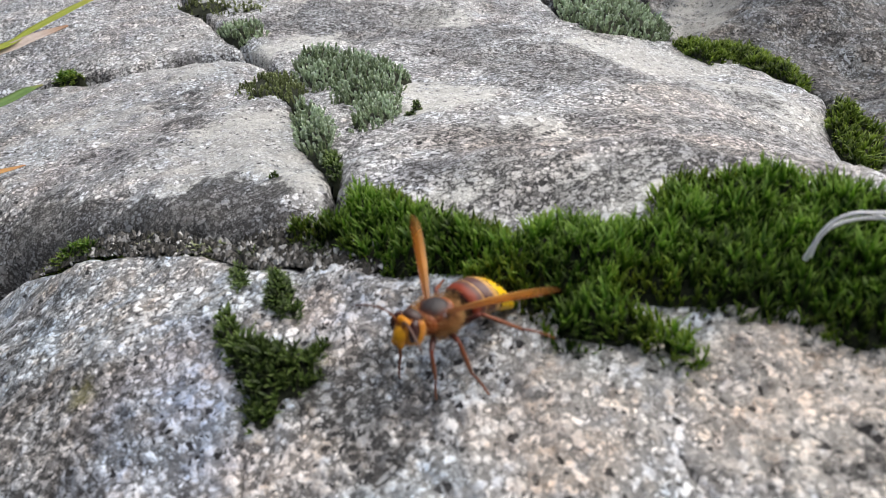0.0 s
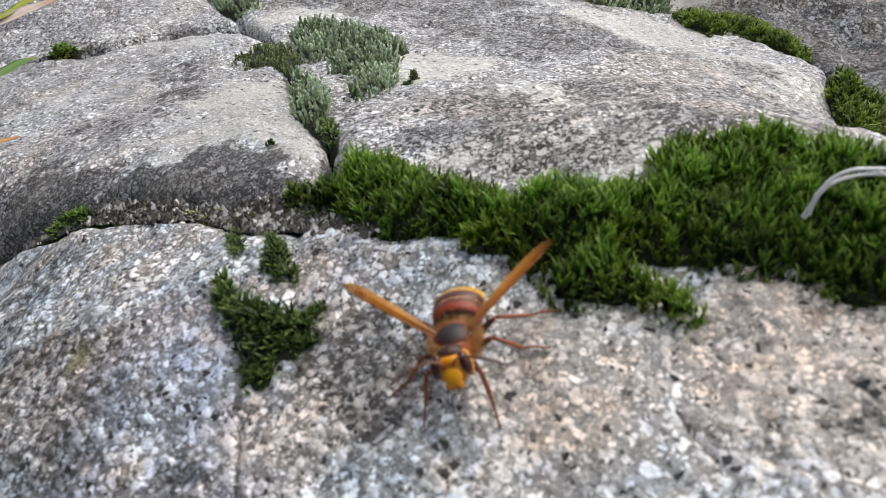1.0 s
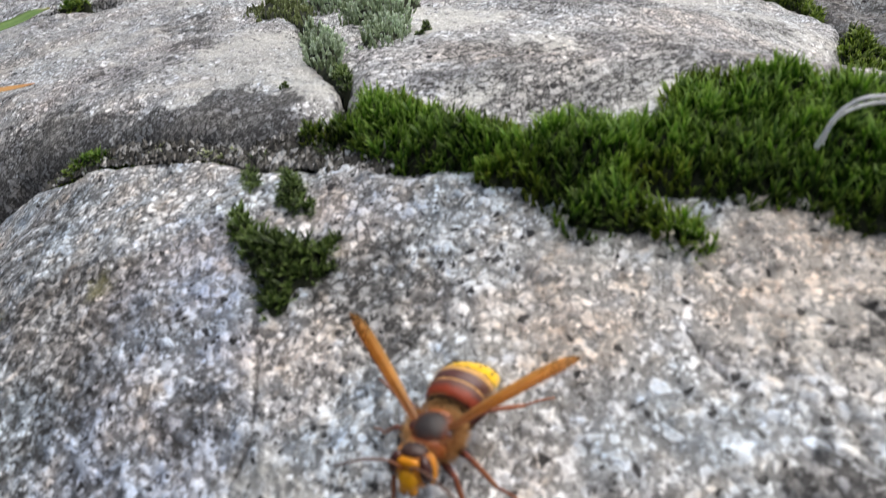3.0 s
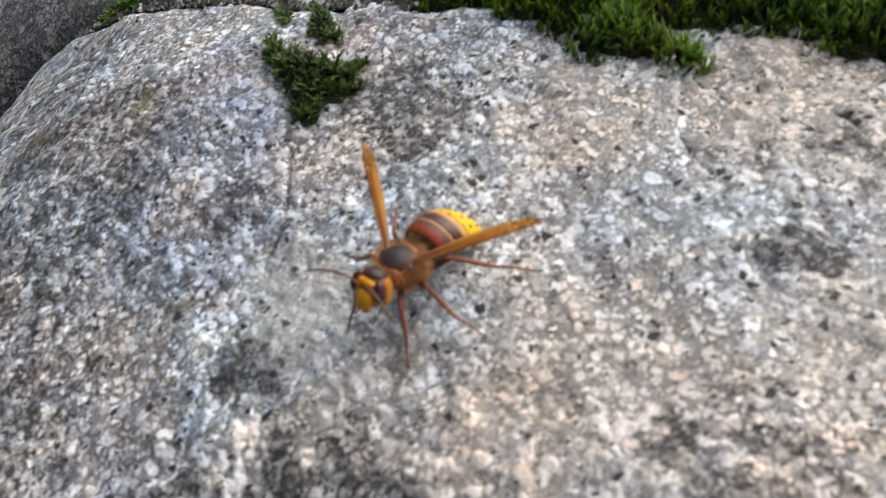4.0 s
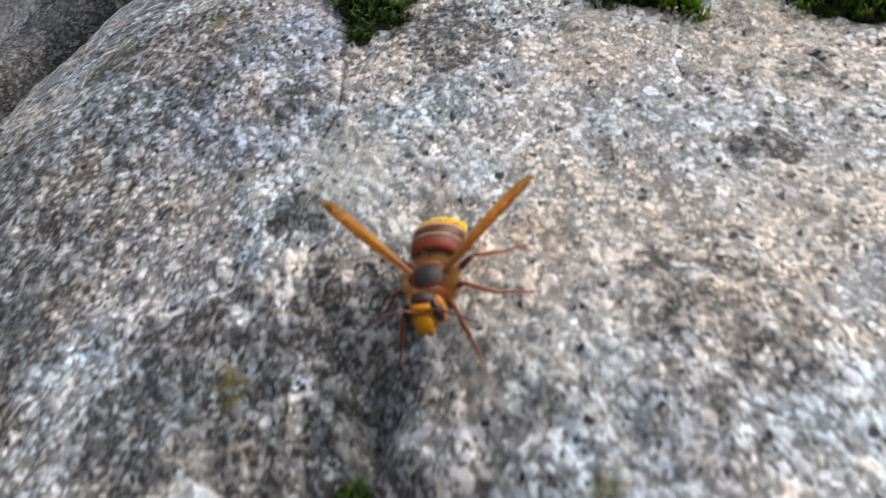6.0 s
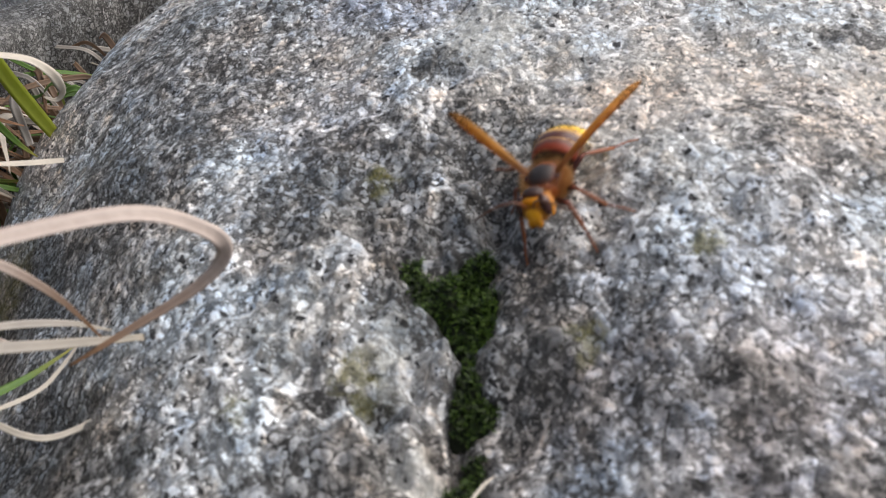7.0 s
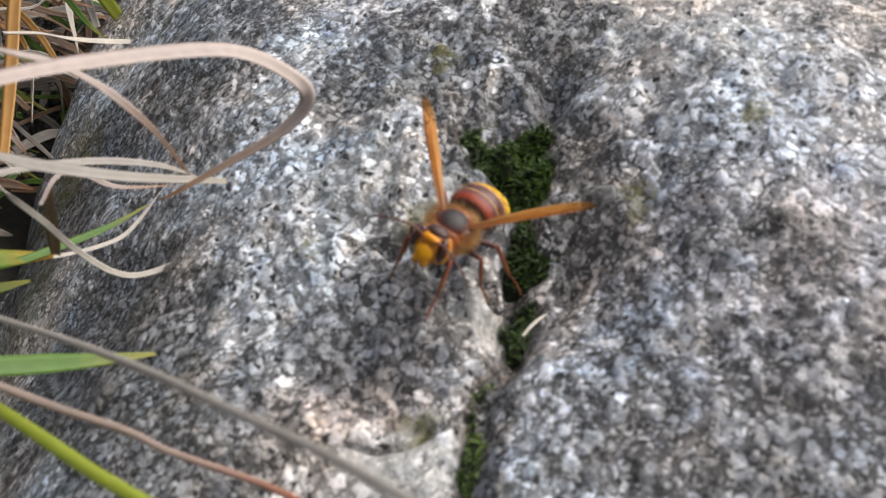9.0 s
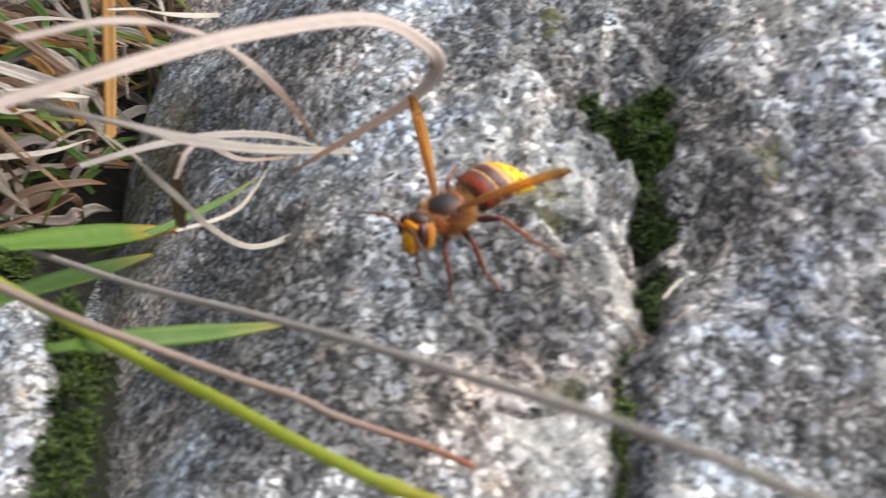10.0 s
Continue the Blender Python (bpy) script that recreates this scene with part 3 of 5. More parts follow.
OUTLINE_D = [(-0.1005, 0.3985), (-0.110, 0.398), (-0.145, 0.396), (-0.16, 0.385), (-0.197, 0.391), (-0.225, 0.387), (-0.45, 0.373), (-0.45, 0.80), (-0.254, 0.80), (-0.204, 0.60), (-0.162, 0.503), (-0.132, 0.454)]
boulder("grey granite boulder with faint lichen behind the others", OUTLINE_D, (-0.45, 0.37, -0.09, 0.80), 0.003, GRANITE_FAR, 0.010, 0.004, 0.010, 61, rugged=0.002)
OUTLINE_E = [(0.140, 0.472), (0.162, 0.468), (0.179, 0.442), (0.192, 0.415), (0.190, 0.355), (0.158, 0.26), (0.135, 0.20), (0.15, 0.13), (0.45, 0.11), (0.45, 0.80), (0.18, 0.80), (0.15, 0.56)]
boulder("dark mottled granite boulder rising beside a mossy crack", OUTLINE_E, (0.12, 0.10, 0.45, 0.80), 0.003, GRANITE_DARK, 0.022, 0.012, 0.05, 81, rugged=0.012, pale=[(0.158, 0.50, 0.014, 1.4), (0.170, 0.54, 0.024, 1.5), (0.185, 0.60, 0.03, 1.4)])
OUTLINE_F = [(0.068, 0.53), (0.078, 0.485), (0.088, 0.456), (0.10, 0.453), (0.13, 0.467), (0.144, 0.56), (0.17, 0.80), (0.055, 0.80)]
boulder("small dark granite block wedged between larger boulders", OUTLINE_F, (0.05, 0.44, 0.18, 0.80), 0.004, GRANITE_DARK, 0.012, 0.010, 0.012, 101, rugged=0.004)
OUTLINE_G = [(-0.137, -0.042), (-0.125, -0.047), (-0.110, -0.066), (-0.100, -0.086), (-0.087, -0.115), (-0.085, -0.22), (-0.30, -0.22), (-0.30, -0.046)]
boulder("pale grey granite block at the foot of the grass", OUTLINE_G, (-0.30, -0.22, -0.08, -0.04), 0.0008, GRANITE, 0.010, 0.008, 0.0, 121, (), False, lumps=0.9)


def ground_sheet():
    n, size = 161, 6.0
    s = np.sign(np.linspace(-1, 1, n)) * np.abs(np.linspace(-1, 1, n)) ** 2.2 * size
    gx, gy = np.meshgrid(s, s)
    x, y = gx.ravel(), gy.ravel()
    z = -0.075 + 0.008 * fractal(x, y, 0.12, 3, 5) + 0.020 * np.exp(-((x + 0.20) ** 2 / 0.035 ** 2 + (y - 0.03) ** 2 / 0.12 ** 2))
    # unseen bank added behind the camera to block sky light on the near rock
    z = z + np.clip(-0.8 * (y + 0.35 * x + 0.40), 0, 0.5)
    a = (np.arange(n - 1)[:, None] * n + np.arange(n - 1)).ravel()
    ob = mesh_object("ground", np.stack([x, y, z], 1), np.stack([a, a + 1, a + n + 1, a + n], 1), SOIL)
    tagged(ob, "dark bare soil under the boulders with an added unseen bank", "ground", "", "structure")


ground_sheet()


# ---- moss ----
def moss(label, outline, height, mat, leaf, spread, spacing, width, category="moss", rim=0.006, sink=0.003, flank=True, seed=1, leaves=6, stiff=0.3, cone=False, patchy=-2.0):
    """A cushion on the rock, with shoots of narrow curved leaves."""
    rng = np.random.default_rng(seed)
    xs, ys = [p[0] for p in outline], [p[1] for p in outline]
    box = (min(xs) - 0.003, min(ys) - 0.003, max(xs) + 0.003, max(ys) + 0.003)

    def top(x, y):
        wx = x + 0.0012 * value_noise(x, y, 0.004, seed)
        wy = y + 0.0012 * value_noise(x, y, 0.004, seed + 9)
        d = inside_by(wx, wy, outline)
        lump = 1 + 0.45 * value_noise(x, y, 0.008, seed + 2) + 0.42 * value_noise(x, y, 0.0034, seed + 4)
        return lie(x, y, flank) - sink + (height + sink) * np.sqrt(np.clip(d / rim, 0, 1)) * lump + np.minimum(d, 0) * 3, d

    thing = new("moss_cushion")
    tagged(thing, label, category, "moss on the boulders")
    step = max(0.0012, spacing)
    nx, ny = int((box[2] - box[0]) / step) + 2, int((box[3] - box[1]) / step) + 2
    gx, gy = np.meshgrid(np.linspace(box[0], box[2], nx), np.linspace(box[1], box[3], ny))
    z, d = top(gx.ravel(), gy.ravel())
    keep = (d > -0.002).reshape(ny, nx)
    cell = keep[:-1, :-1] & keep[1:, :-1] & keep[:-1, 1:] & keep[1:, 1:]
    iy, ix = np.nonzero(cell)
    a = iy * nx + ix
    faces = np.stack([a, a + 1, a + nx + 1, a + nx], 1)
    used, inverse = np.unique(faces, return_inverse=True)
    mesh_object("bed", np.stack([gx.ravel(), gy.ravel(), z], 1)[used], inverse.reshape(faces.shape), MOSS_BED, thing, "dark bed of old moss")
    # shoots
    mx, my = np.meshgrid(np.arange(box[0], box[2], spacing), np.arange(box[1], box[3], spacing))
    sx = mx.ravel() + rng.uniform(-0.6, 0.6, mx.size) * spacing
    sy = my.ravel() + rng.uniform(-0.6, 0.6, mx.size) * spacing
    sz, d = top(sx, sy)
    ok = (d > 0.0002) & (value_noise(sx, sy, 0.0045, seed + 41) > patchy)
    sx, sy, sz, edge = sx[ok], sy[ok], sz[ok], d[ok]
    h = 0.0006
    gx1, gy1 = (top(sx + h, sy)[0] - top(sx - h, sy)[0]) / (2 * h), (top(sx, sy + h)[0] - top(sx, sy - h)[0]) / (2 * h)
    up = np.stack([-np.clip(gx1, -1.6, 1.6) * stiff, -np.clip(gy1, -1.6, 1.6) * stiff, np.ones_like(gx1)], 1)
    up += rng.normal(0, 0.10 if cone else 0.12, up.shape)
    up += np.stack([value_noise(sx, sy, 0.006, seed + 31), value_noise(sx, sy, 0.006, seed + 33), 0 * sx], 1) * 0.22
    up /= np.linalg.norm(up, axis=1)[:, None]
    count = len(sx)
    shade = np.clip(0.48 + 0.35 * value_noise(sx, sy, 0.011, seed + 13) + 0.25 * value_noise(sx, sy, 0.004, seed + 14) + rng.normal(0, 0.26, count), 0, 1)
    tall = rng.uniform(0.7, 1.3, count)
    base = np.stack([sx, sy, sz], 1) - up * leaf * 0.25
    shoot = np.repeat(np.arange(count), leaves)
    total = len(shoot)
    turn = rng.uniform(0, 2 * math.pi, total)
    side = np.stack([np.cos(turn), np.sin(turn), rng.uniform(-0.2, 0.2, total)], 1)
    u = up[shoot]
    side -= u * (side * u).sum(1)[:, None]
    side /= np.linalg.norm(side, axis=1)[:, None]
    across = np.cross(u, side)
    if cone:
        place = rng.uniform(0, 1, total)
        length = leaf * 0.42 * (1.15 - 0.5 * place) * tall[shoot]
        fan = spread * (1.25 - 0.9 * place)
        start = base[shoot] + u * (place * leaf * 0.8 * tall[shoot])[:, None]
    else:
        place = rng.uniform(0, 0.5, total)
        length = leaf * rng.uniform(0.6, 1.25, total) * tall[shoot]
        fan = spread * rng.uniform(0.4, 1.7, total)
        start = base[shoot] + u * (place * leaf * 0.8)[:, None]
    length = length * np.clip(0.45 + edge[shoot] / 0.006, 0.45, 1)
    rows = []
    for s, w in ((0.0, 0.6), (0.42, 1.0), (0.78, 0.75), (1.0, 0.0)):
        mid = start + u * (length * (s - 0.30 * fan * s * s))[:, None] + side * (length * fan * (0.18 * s + 0.82 * s ** 2.4))[:, None]
        off = across * (0.5 * w * width * rng.uniform(0.8, 1.2, total))[:, None]
        rows += [mid - off, mid + off] if w else [mid]
    v = np.stack(rows, 1).reshape(-1, 3)
    b = np.arange(total) * 7
    quads = np.concatenate([np.stack([b, b + 1, b + 3, b + 2], 1), np.stack([b + 2, b + 3, b + 5, b + 4], 1)])
    tips = np.stack([b + 4, b + 5, b + 6], 1)
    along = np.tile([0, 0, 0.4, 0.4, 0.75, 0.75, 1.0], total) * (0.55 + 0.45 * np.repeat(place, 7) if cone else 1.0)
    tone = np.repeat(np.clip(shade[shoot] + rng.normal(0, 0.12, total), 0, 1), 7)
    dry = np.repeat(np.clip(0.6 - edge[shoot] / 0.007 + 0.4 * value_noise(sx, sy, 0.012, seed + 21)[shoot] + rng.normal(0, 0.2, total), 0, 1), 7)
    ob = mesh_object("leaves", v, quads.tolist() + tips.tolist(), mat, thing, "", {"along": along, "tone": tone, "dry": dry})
    tagged(ob, "", "", "", "stuff")
    return thing


M1 = [(-0.041, 0.175), (-0.038, 0.179), (-0.026, 0.176), (-0.025, 0.185), (-0.021, 0.188), (-0.012, 0.181), (-0.003, 0.169), (0.007, 0.160), (0.017, 0.154), (0.022, 0.155), (0.030, 0.154), (0.038, 0.152), (0.042, 0.148), (0.045, 0.156), (0.052, 0.160), (0.059, 0.160), (0.070, 0.159), (0.078, 0.157), (0.084, 0.152), (0.089, 0.144), (0.098, 0.134), (0.11, 0.124), (0.105, 0.105),
      (0.079, 0.107), (0.069, 0.110), (0.065, 0.112), (0.061, 0.114), (0.055, 0.1165), (0.050, 0.1210), (0.043, 0.1262), (0.0370, 0.1285), (0.040, 0.1240), (0.0455, 0.1200), (0.0478, 0.1165), (0.0475, 0.1112), (0.042, 0.1100), (0.038, 0.1150), (0.033, 0.1172), (0.028, 0.1160), (0.022, 0.1175), (0.018, 0.124), (0.0172, 0.131), (0.0128, 0.135), (0.0055, 0.138), (0.0026, 0.1425), (-0.011, 0.150), (-0.019, 0.156), (-0.026, 0.165), (-0.037, 0.172)]
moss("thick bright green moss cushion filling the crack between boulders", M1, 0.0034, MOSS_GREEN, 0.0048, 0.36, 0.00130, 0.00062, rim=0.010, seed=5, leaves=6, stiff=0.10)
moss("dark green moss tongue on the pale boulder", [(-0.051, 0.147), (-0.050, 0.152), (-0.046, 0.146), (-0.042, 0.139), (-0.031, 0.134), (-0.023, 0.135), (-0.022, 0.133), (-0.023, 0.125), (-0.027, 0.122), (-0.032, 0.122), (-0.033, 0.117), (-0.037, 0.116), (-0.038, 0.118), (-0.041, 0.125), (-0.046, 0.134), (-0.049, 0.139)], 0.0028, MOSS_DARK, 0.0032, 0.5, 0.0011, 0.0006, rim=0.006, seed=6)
moss("small dark moss tuft by a crack in the boulder", [(-0.053, 0.167), (-0.050, 0.170), (-0.046, 0.160), (-0.047, 0.150), (-0.050, 0.157)], 0.0022, MOSS_DARK, 0.0024, 0.9, 0.00095, 0.0005, seed=7)
moss("small dark moss tuft by a crack in the boulder", [(-0.043, 0.159), (-0.040, 0.163), (-0.035, 0.159), (-0.033, 0.150), (-0.030, 0.143), (-0.031, 0.142), (-0.037, 0.145), (-0.041, 0.150)], 0.0024, MOSS_DARK, 0.0024, 0.9, 0.00095, 0.0005, seed=8)
moss("low dark moss fringe along the boulder crack", [(-0.055, 0.172), (-0.050, 0.180), (-0.038, 0.176), (-0.026, 0.170), (-0.018, 0.160), (-0.026, 0.162), (-0.036, 0.167), (-0.048, 0.168)], -0.001, MOSS_DARK, 0.0018, 0.7, 0.0011, 0.0005, sink=0.005, seed=9, patchy=-0.1)
moss("strip of green moss in the crack below a boulder", [(-0.127, 0.206), (-0.116, 0.209), (-0.108, 0.209), (-0.096, 0.202), (-0.092, 0.195), (-0.107, 0.199), (-0.117, 0.201)], -0.003, MOSS_GREEN, 0.0024, 0.6, 0.001, 0.0005, sink=0.008, seed=10)
moss("dull grey-green moss crust along a crack", [(-0.093, 0.196), (-0.084, 0.198), (-0.073, 0.192), (-0.067, 0.190), (-0.057, 0.186), (-0.053, 0.178), (-0.060, 0.178), (-0.075, 0.186)], -0.0025, MOSS_OLIVE, 0.0018, 0.7, 0.0011, 0.0005, sink=0.008, seed=11, patchy=-0.2)
moss("silvery green moss carpet on the broad slab", [(-0.068, 0.343), (-0.070, 0.378), (-0.058, 0.384), (-0.037, 0.374), (-0.020, 0.346), (-0.0128, 0.330), (-0.017, 0.313), (-0.014, 0.274), (-0.019, 0.256), (-0.0265, 0.248), (-0.0325, 0.253), (-0.033, 0.279), (-0.042, 0.293), (-0.045, 0.306), (-0.053, 0.313)], 0.0020, MOSS_GREY, 0.0048, 0.46, 0.0023, 0.0010, rim=0.008, seed=12, cone=True, leaves=16)
moss("thin olive moss beside silvery moss on the slab", [(-0.092, 0.330), (-0.0855, 0.342), (-0.079, 0.352), (-0.068, 0.351), (-0.054, 0.317), (-0.060, 0.3065), (-0.066, 0.313), (-0.077, 0.309), (-0.088, 0.319)], 0.0004, MOSS_OLIVE, 0.0032, 0.5, 0.0021, 0.0009, seed=13, cone=True, leaves=14, patchy=-0.35)
moss("silvery green moss tuft along the slab's crack", [(-0.057, 0.287), (-0.056, 0.305), (-0.046, 0.285), (-0.0366, 0.265), (-0.0357, 0.251), (-0.035, 0.231), (-0.0377, 0.2215), (-0.0435, 0.233), (-0.049, 0.246)], 0.0018, MOSS_GREY, 0.0044, 0.46, 0.0022, 0.0010, seed=14, cone=True, leaves=16)
moss("dark green moss knot in a narrow crack", [(-0.040, 0.233), (-0.033, 0.229), (-0.027, 0.202), (-0.032, 0.205)], 0.0008, MOSS_DARK, 0.0026, 0.6, 0.0011, 0.0006, seed=15)
moss("silvery moss tuft at the top of a crack", [(-0.1247, 0.4348), (-0.1209, 0.4454), (-0.1115, 0.4491), (-0.1006, 0.4424), (-0.0936, 0.4222), (-0.0947, 0.4124), (-0.1030, 0.4067), (-0.1150, 0.4201)], 0.0015, MOSS_GREY, 0.0050, 0.5, 0.0026, 0.0011, seed=16, cone=True, leaves=16)
moss("patchy olive moss on the far boulder", [(-0.166, 0.492), (-0.154, 0.50), (-0.106, 0.49), (-0.104, 0.465), (-0.125, 0.465), (-0.152, 0.480)], 0.0, MOSS_OLIVE, 0.0045, 0.75, 0.0028, 0.001, seed=17, cone=True, leaves=12, patchy=-0.1)
moss("pale silvery moss cushion before a dark block", [(0.071, 0.53), (0.09, 0.56), (0.129, 0.548), (0.138, 0.483), (0.124, 0.443), (0.099, 0.440), (0.079, 0.436), (0.071, 0.475)], 0.005, MOSS_GREY, 0.0060, 0.5, 0.0031, 0.0013, rim=0.015, seed=18, cone=True, leaves=16)
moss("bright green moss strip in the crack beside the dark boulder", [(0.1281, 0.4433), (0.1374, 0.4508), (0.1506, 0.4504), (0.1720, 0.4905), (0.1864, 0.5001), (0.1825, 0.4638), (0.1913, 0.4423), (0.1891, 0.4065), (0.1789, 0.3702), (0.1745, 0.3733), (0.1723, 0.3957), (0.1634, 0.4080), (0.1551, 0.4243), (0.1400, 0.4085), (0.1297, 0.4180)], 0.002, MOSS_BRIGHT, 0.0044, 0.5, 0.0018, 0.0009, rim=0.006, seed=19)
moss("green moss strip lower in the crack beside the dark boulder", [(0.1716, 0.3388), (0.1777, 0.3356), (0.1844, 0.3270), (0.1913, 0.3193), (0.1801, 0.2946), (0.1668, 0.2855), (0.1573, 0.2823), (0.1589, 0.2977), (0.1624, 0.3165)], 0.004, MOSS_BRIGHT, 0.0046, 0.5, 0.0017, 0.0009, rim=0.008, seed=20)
moss("tiny bright moss tuft in a far crack", [(-0.197, 0.388), (-0.191, 0.399), (-0.176, 0.381), (-0.186, 0.380)], 0.003, MOSS_GREEN, 0.003, 0.8, 0.0015, 0.0008, seed=22)
moss("dark moss cushion in the hollow of the boulder's crack", [(-0.0316, 0.0048), (-0.028, 0.0073), (-0.0221, 0.0043), (-0.020, 0.0112), (-0.0144, 0.0116), (-0.0102, 0.0054), (-0.0073, -0.0042), (-0.0096, -0.0099), (-0.0136, -0.0111), (-0.018, -0.0058), (-0.0238, -0.0032), (-0.0293, -0.0007)], -0.0010, MOSS_CRACK_SHADED, 0.0016, 0.95, 0.00075, 0.00042, sink=0.007, rim=0.004, seed=23, leaves=8)
moss("dark moss lobe beside the boulder's deep crack", [(-0.0316, 0.0048), (-0.028, 0.0073), (-0.0221, 0.0050), (-0.018, 0.0040), (-0.0165, -0.0045), (-0.0238, -0.0032), (-0.0293, -0.0007)], 0.0010, MOSS_CRACK_SHADED, 0.0015, 0.95, 0.0008, 0.00042, sink=0.006, rim=0.003, seed=31, leaves=8)
moss("dark moss filling the boulder's deep crack", [(-0.0159, -0.0105), (-0.009, -0.0106), (-0.0061, -0.0148), (-0.004, -0.0199), (-0.0052, -0.0242), (-0.0087, -0.0252), (-0.0126, -0.0221)], -0.0014, MOSS_CRACK_SHADED, 0.0015, 0.95, 0.00075, 0.00042, sink=0.008, rim=0.004, seed=29, leaves=8)
moss("dark moss plug in the narrowing crack", [(-0.0097, -0.0264), (-0.0057, -0.0249), (-0.0040, -0.0288), (-0.006, -0.0388), (-0.0099, -0.0409), (-0.0111, -0.0355), (-0.0084, -0.0312)], -0.0022, MOSS_CRACK_SHADED, 0.0013, 0.95, 0.00075, 0.0004, sink=0.008, rim=0.003, seed=30, leaves=8)
moss("thin moss in the lower end of the crack", [(-0.0085, -0.044), (-0.0115, -0.053), (-0.0085, -0.062), (-0.0075, -0.075), (-0.0105, -0.075), (-0.0115, -0.062), (-0.0125, -0.050)], -0.003, MOSS_DARK, 0.0013, 0.9, 0.0008, 0.0004, sink=0.008, rim=0.002, seed=24)
moss("dark moss in the gap beside a granite block", [(-0.128, -0.038), (-0.109, -0.052), (-0.094, -0.085), (-0.084, -0.12), (-0.097, -0.12), (-0.107, -0.085), (-0.120, -0.062)], -0.007, MOSS_DARK, 0.0022, 0.7, 0.0011, 0.0005, sink=0.016, flank=False, rim=0.004, seed=25)
moss("small green moss tuft under the dry grass", [(-0.180, -0.030), (-0.172, -0.010), (-0.160, -0.008), (-0.150, -0.022), (-0.156, -0.040), (-0.172, -0.042)], -0.018, MOSS_DARK, 0.0030, 0.7, 0.0013, 0.0006, sink=0.03, flank=False, rim=0.010, seed=26)

for x, y, r in ((-0.049, 0.209, 0.0022), (-0.0125, 0.272, 0.003), (-0.0105, 0.281, 0.0025), (0.006, 0.262, 0.0015)):
    moss("tiny dark crumb of moss on bare rock", [(x - r, y - r), (x + r, y - 0.6 * r), (x + 0.8 * r, y + r), (x - 0.7 * r, y + 1.1 * r)], 0.0006, MOSS_DARK, 0.0016, 0.8, 0.0008, 0.0006, rim=0.002, seed=int(1000 * y))


def grit(label, outline, count, seed, lift=0.0):
    """Angular crumbs of rock and withered moss lying in a crack."""
    rng = np.random.default_rng(seed)
    xs, ys = [p[0] for p in outline], [p[1] for p in outline]
    x, y = rng.uniform(min(xs), max(xs), count * 3), rng.uniform(min(ys), max(ys), count * 3)
    ok = inside_by(x, y, outline) > 0.0003
    x, y = x[ok][:count], y[ok][:count]
    r = 0.0004 + 0.0011 * rng.random(len(x)) ** 3
    z = lie(x, y) + lift + 0.3 * r
    corner = np.array([(1, 0, 0), (-1, 0, 0), (0, 1, 0), (0, -1, 0), (0, 0, 1), (0, 0, -1)], float)
    side = np.array([(0, 2, 4), (2, 1, 4), (1, 3, 4), (3, 0, 4), (2, 0, 5), (1, 2, 5), (3, 1, 5), (0, 3, 5)])
    v = corner[None] * r[:, None, None] * rng.uniform(0.55, 1.25, (len(x), 6, 1)) + rng.normal(0, 0.18, (len(x), 6, 3)) * r[:, None, None]
    v = v + np.stack([x, y, z], 1)[:, None]
    f = side[None] + 6 * np.arange(len(x))[:, None, None]
    shade = np.repeat(rng.random(len(x)), 6)
    ob = mesh_object("crumbs", v.reshape(-1, 3), f.reshape(-1, 3), CRUMB, None, "", {"tone": shade})
    ob.data.polygons.foreach_set("use_smooth", [False] * len(ob.data.polygons))
    tagged(ob, label, "crumbs", "", "stuff")


def crumb_material():
    k = Nodes("crumbs")
    n = k.noise(k.coords(), 1600.0, 3.0)["Fac"]
    colour = k.ramp(k.value("tone"), [(0.0, (0.020, 0.019, 0.014)), (0.45, (0.06, 0.055, 0.045)), (0.75, (0.16, 0.15, 0.135)), (0.92, (0.42, 0.41, 0.39)), (1.0, (0.80, 0.79, 0.77))])
    return k.finish(k.mix(1.0, colour, k.ramp(n, [(0.3, 0.6), (0.7, 1.3)]), "MULTIPLY"), 0.8)


CRUMB = crumb_material()
grit("dark crumbs of rock and old moss lying in the crack", [(-0.060, 0.176), (-0.0529, 0.1785), (-0.0445, 0.1815), (-0.0313, 0.1735), (-0.0195, 0.1676), (-0.0109, 0.160), (-0.012, 0.1535), (-0.0172, 0.1534), (-0.0298, 0.159), (-0.0359, 0.1633), (-0.043, 0.1638), (-0.0514, 0.1694)], 2600, 3, -0.0012)
grit("dark crumbs lying in the crack below a boulder", [(-0.128, 0.205), (-0.117, 0.209), (-0.094, 0.203), (-0.070, 0.191), (-0.055, 0.182), (-0.055, 0.177), (-0.075, 0.184), (-0.100, 0.197)], 1800, 4, -0.003)


# ---- grass ----
def ribbon(name, label, points, width, mat, tuft=None, category="", fold=0.25, taper=(0.7, 0.15), twist=0.0, face=(0, -0.6, 0.8), count=40, group=""):
    """A long leaf with a keel and thickness along a smooth line."""
    c = curve_points(points, count)
    ahead = np.gradient(c, axis=0)
    ahead /= np.linalg.norm(ahead, axis=1)[:, None]
    verts, faces, along = [], [], []
    for k in range(count):
        s = k / (count - 1)
        n = np.array(face, float)
        side = np.cross(ahead[k], n)
        side /= np.linalg.norm(side) + 1e-9
        n = np.cross(side, ahead[k])
        a = twist * s
        side, n = side * math.cos(a) + n * math.sin(a), n * math.cos(a) - side * math.sin(a)
        w = 0.5 * width * (taper[0] + (1 - taper[0]) * min(1, s * 4)) * (1 if s < 0.6 else 1 - (1 - taper[1]) * ((s - 0.6) / 0.4) ** 1.5)
        thick = 0.10 * width
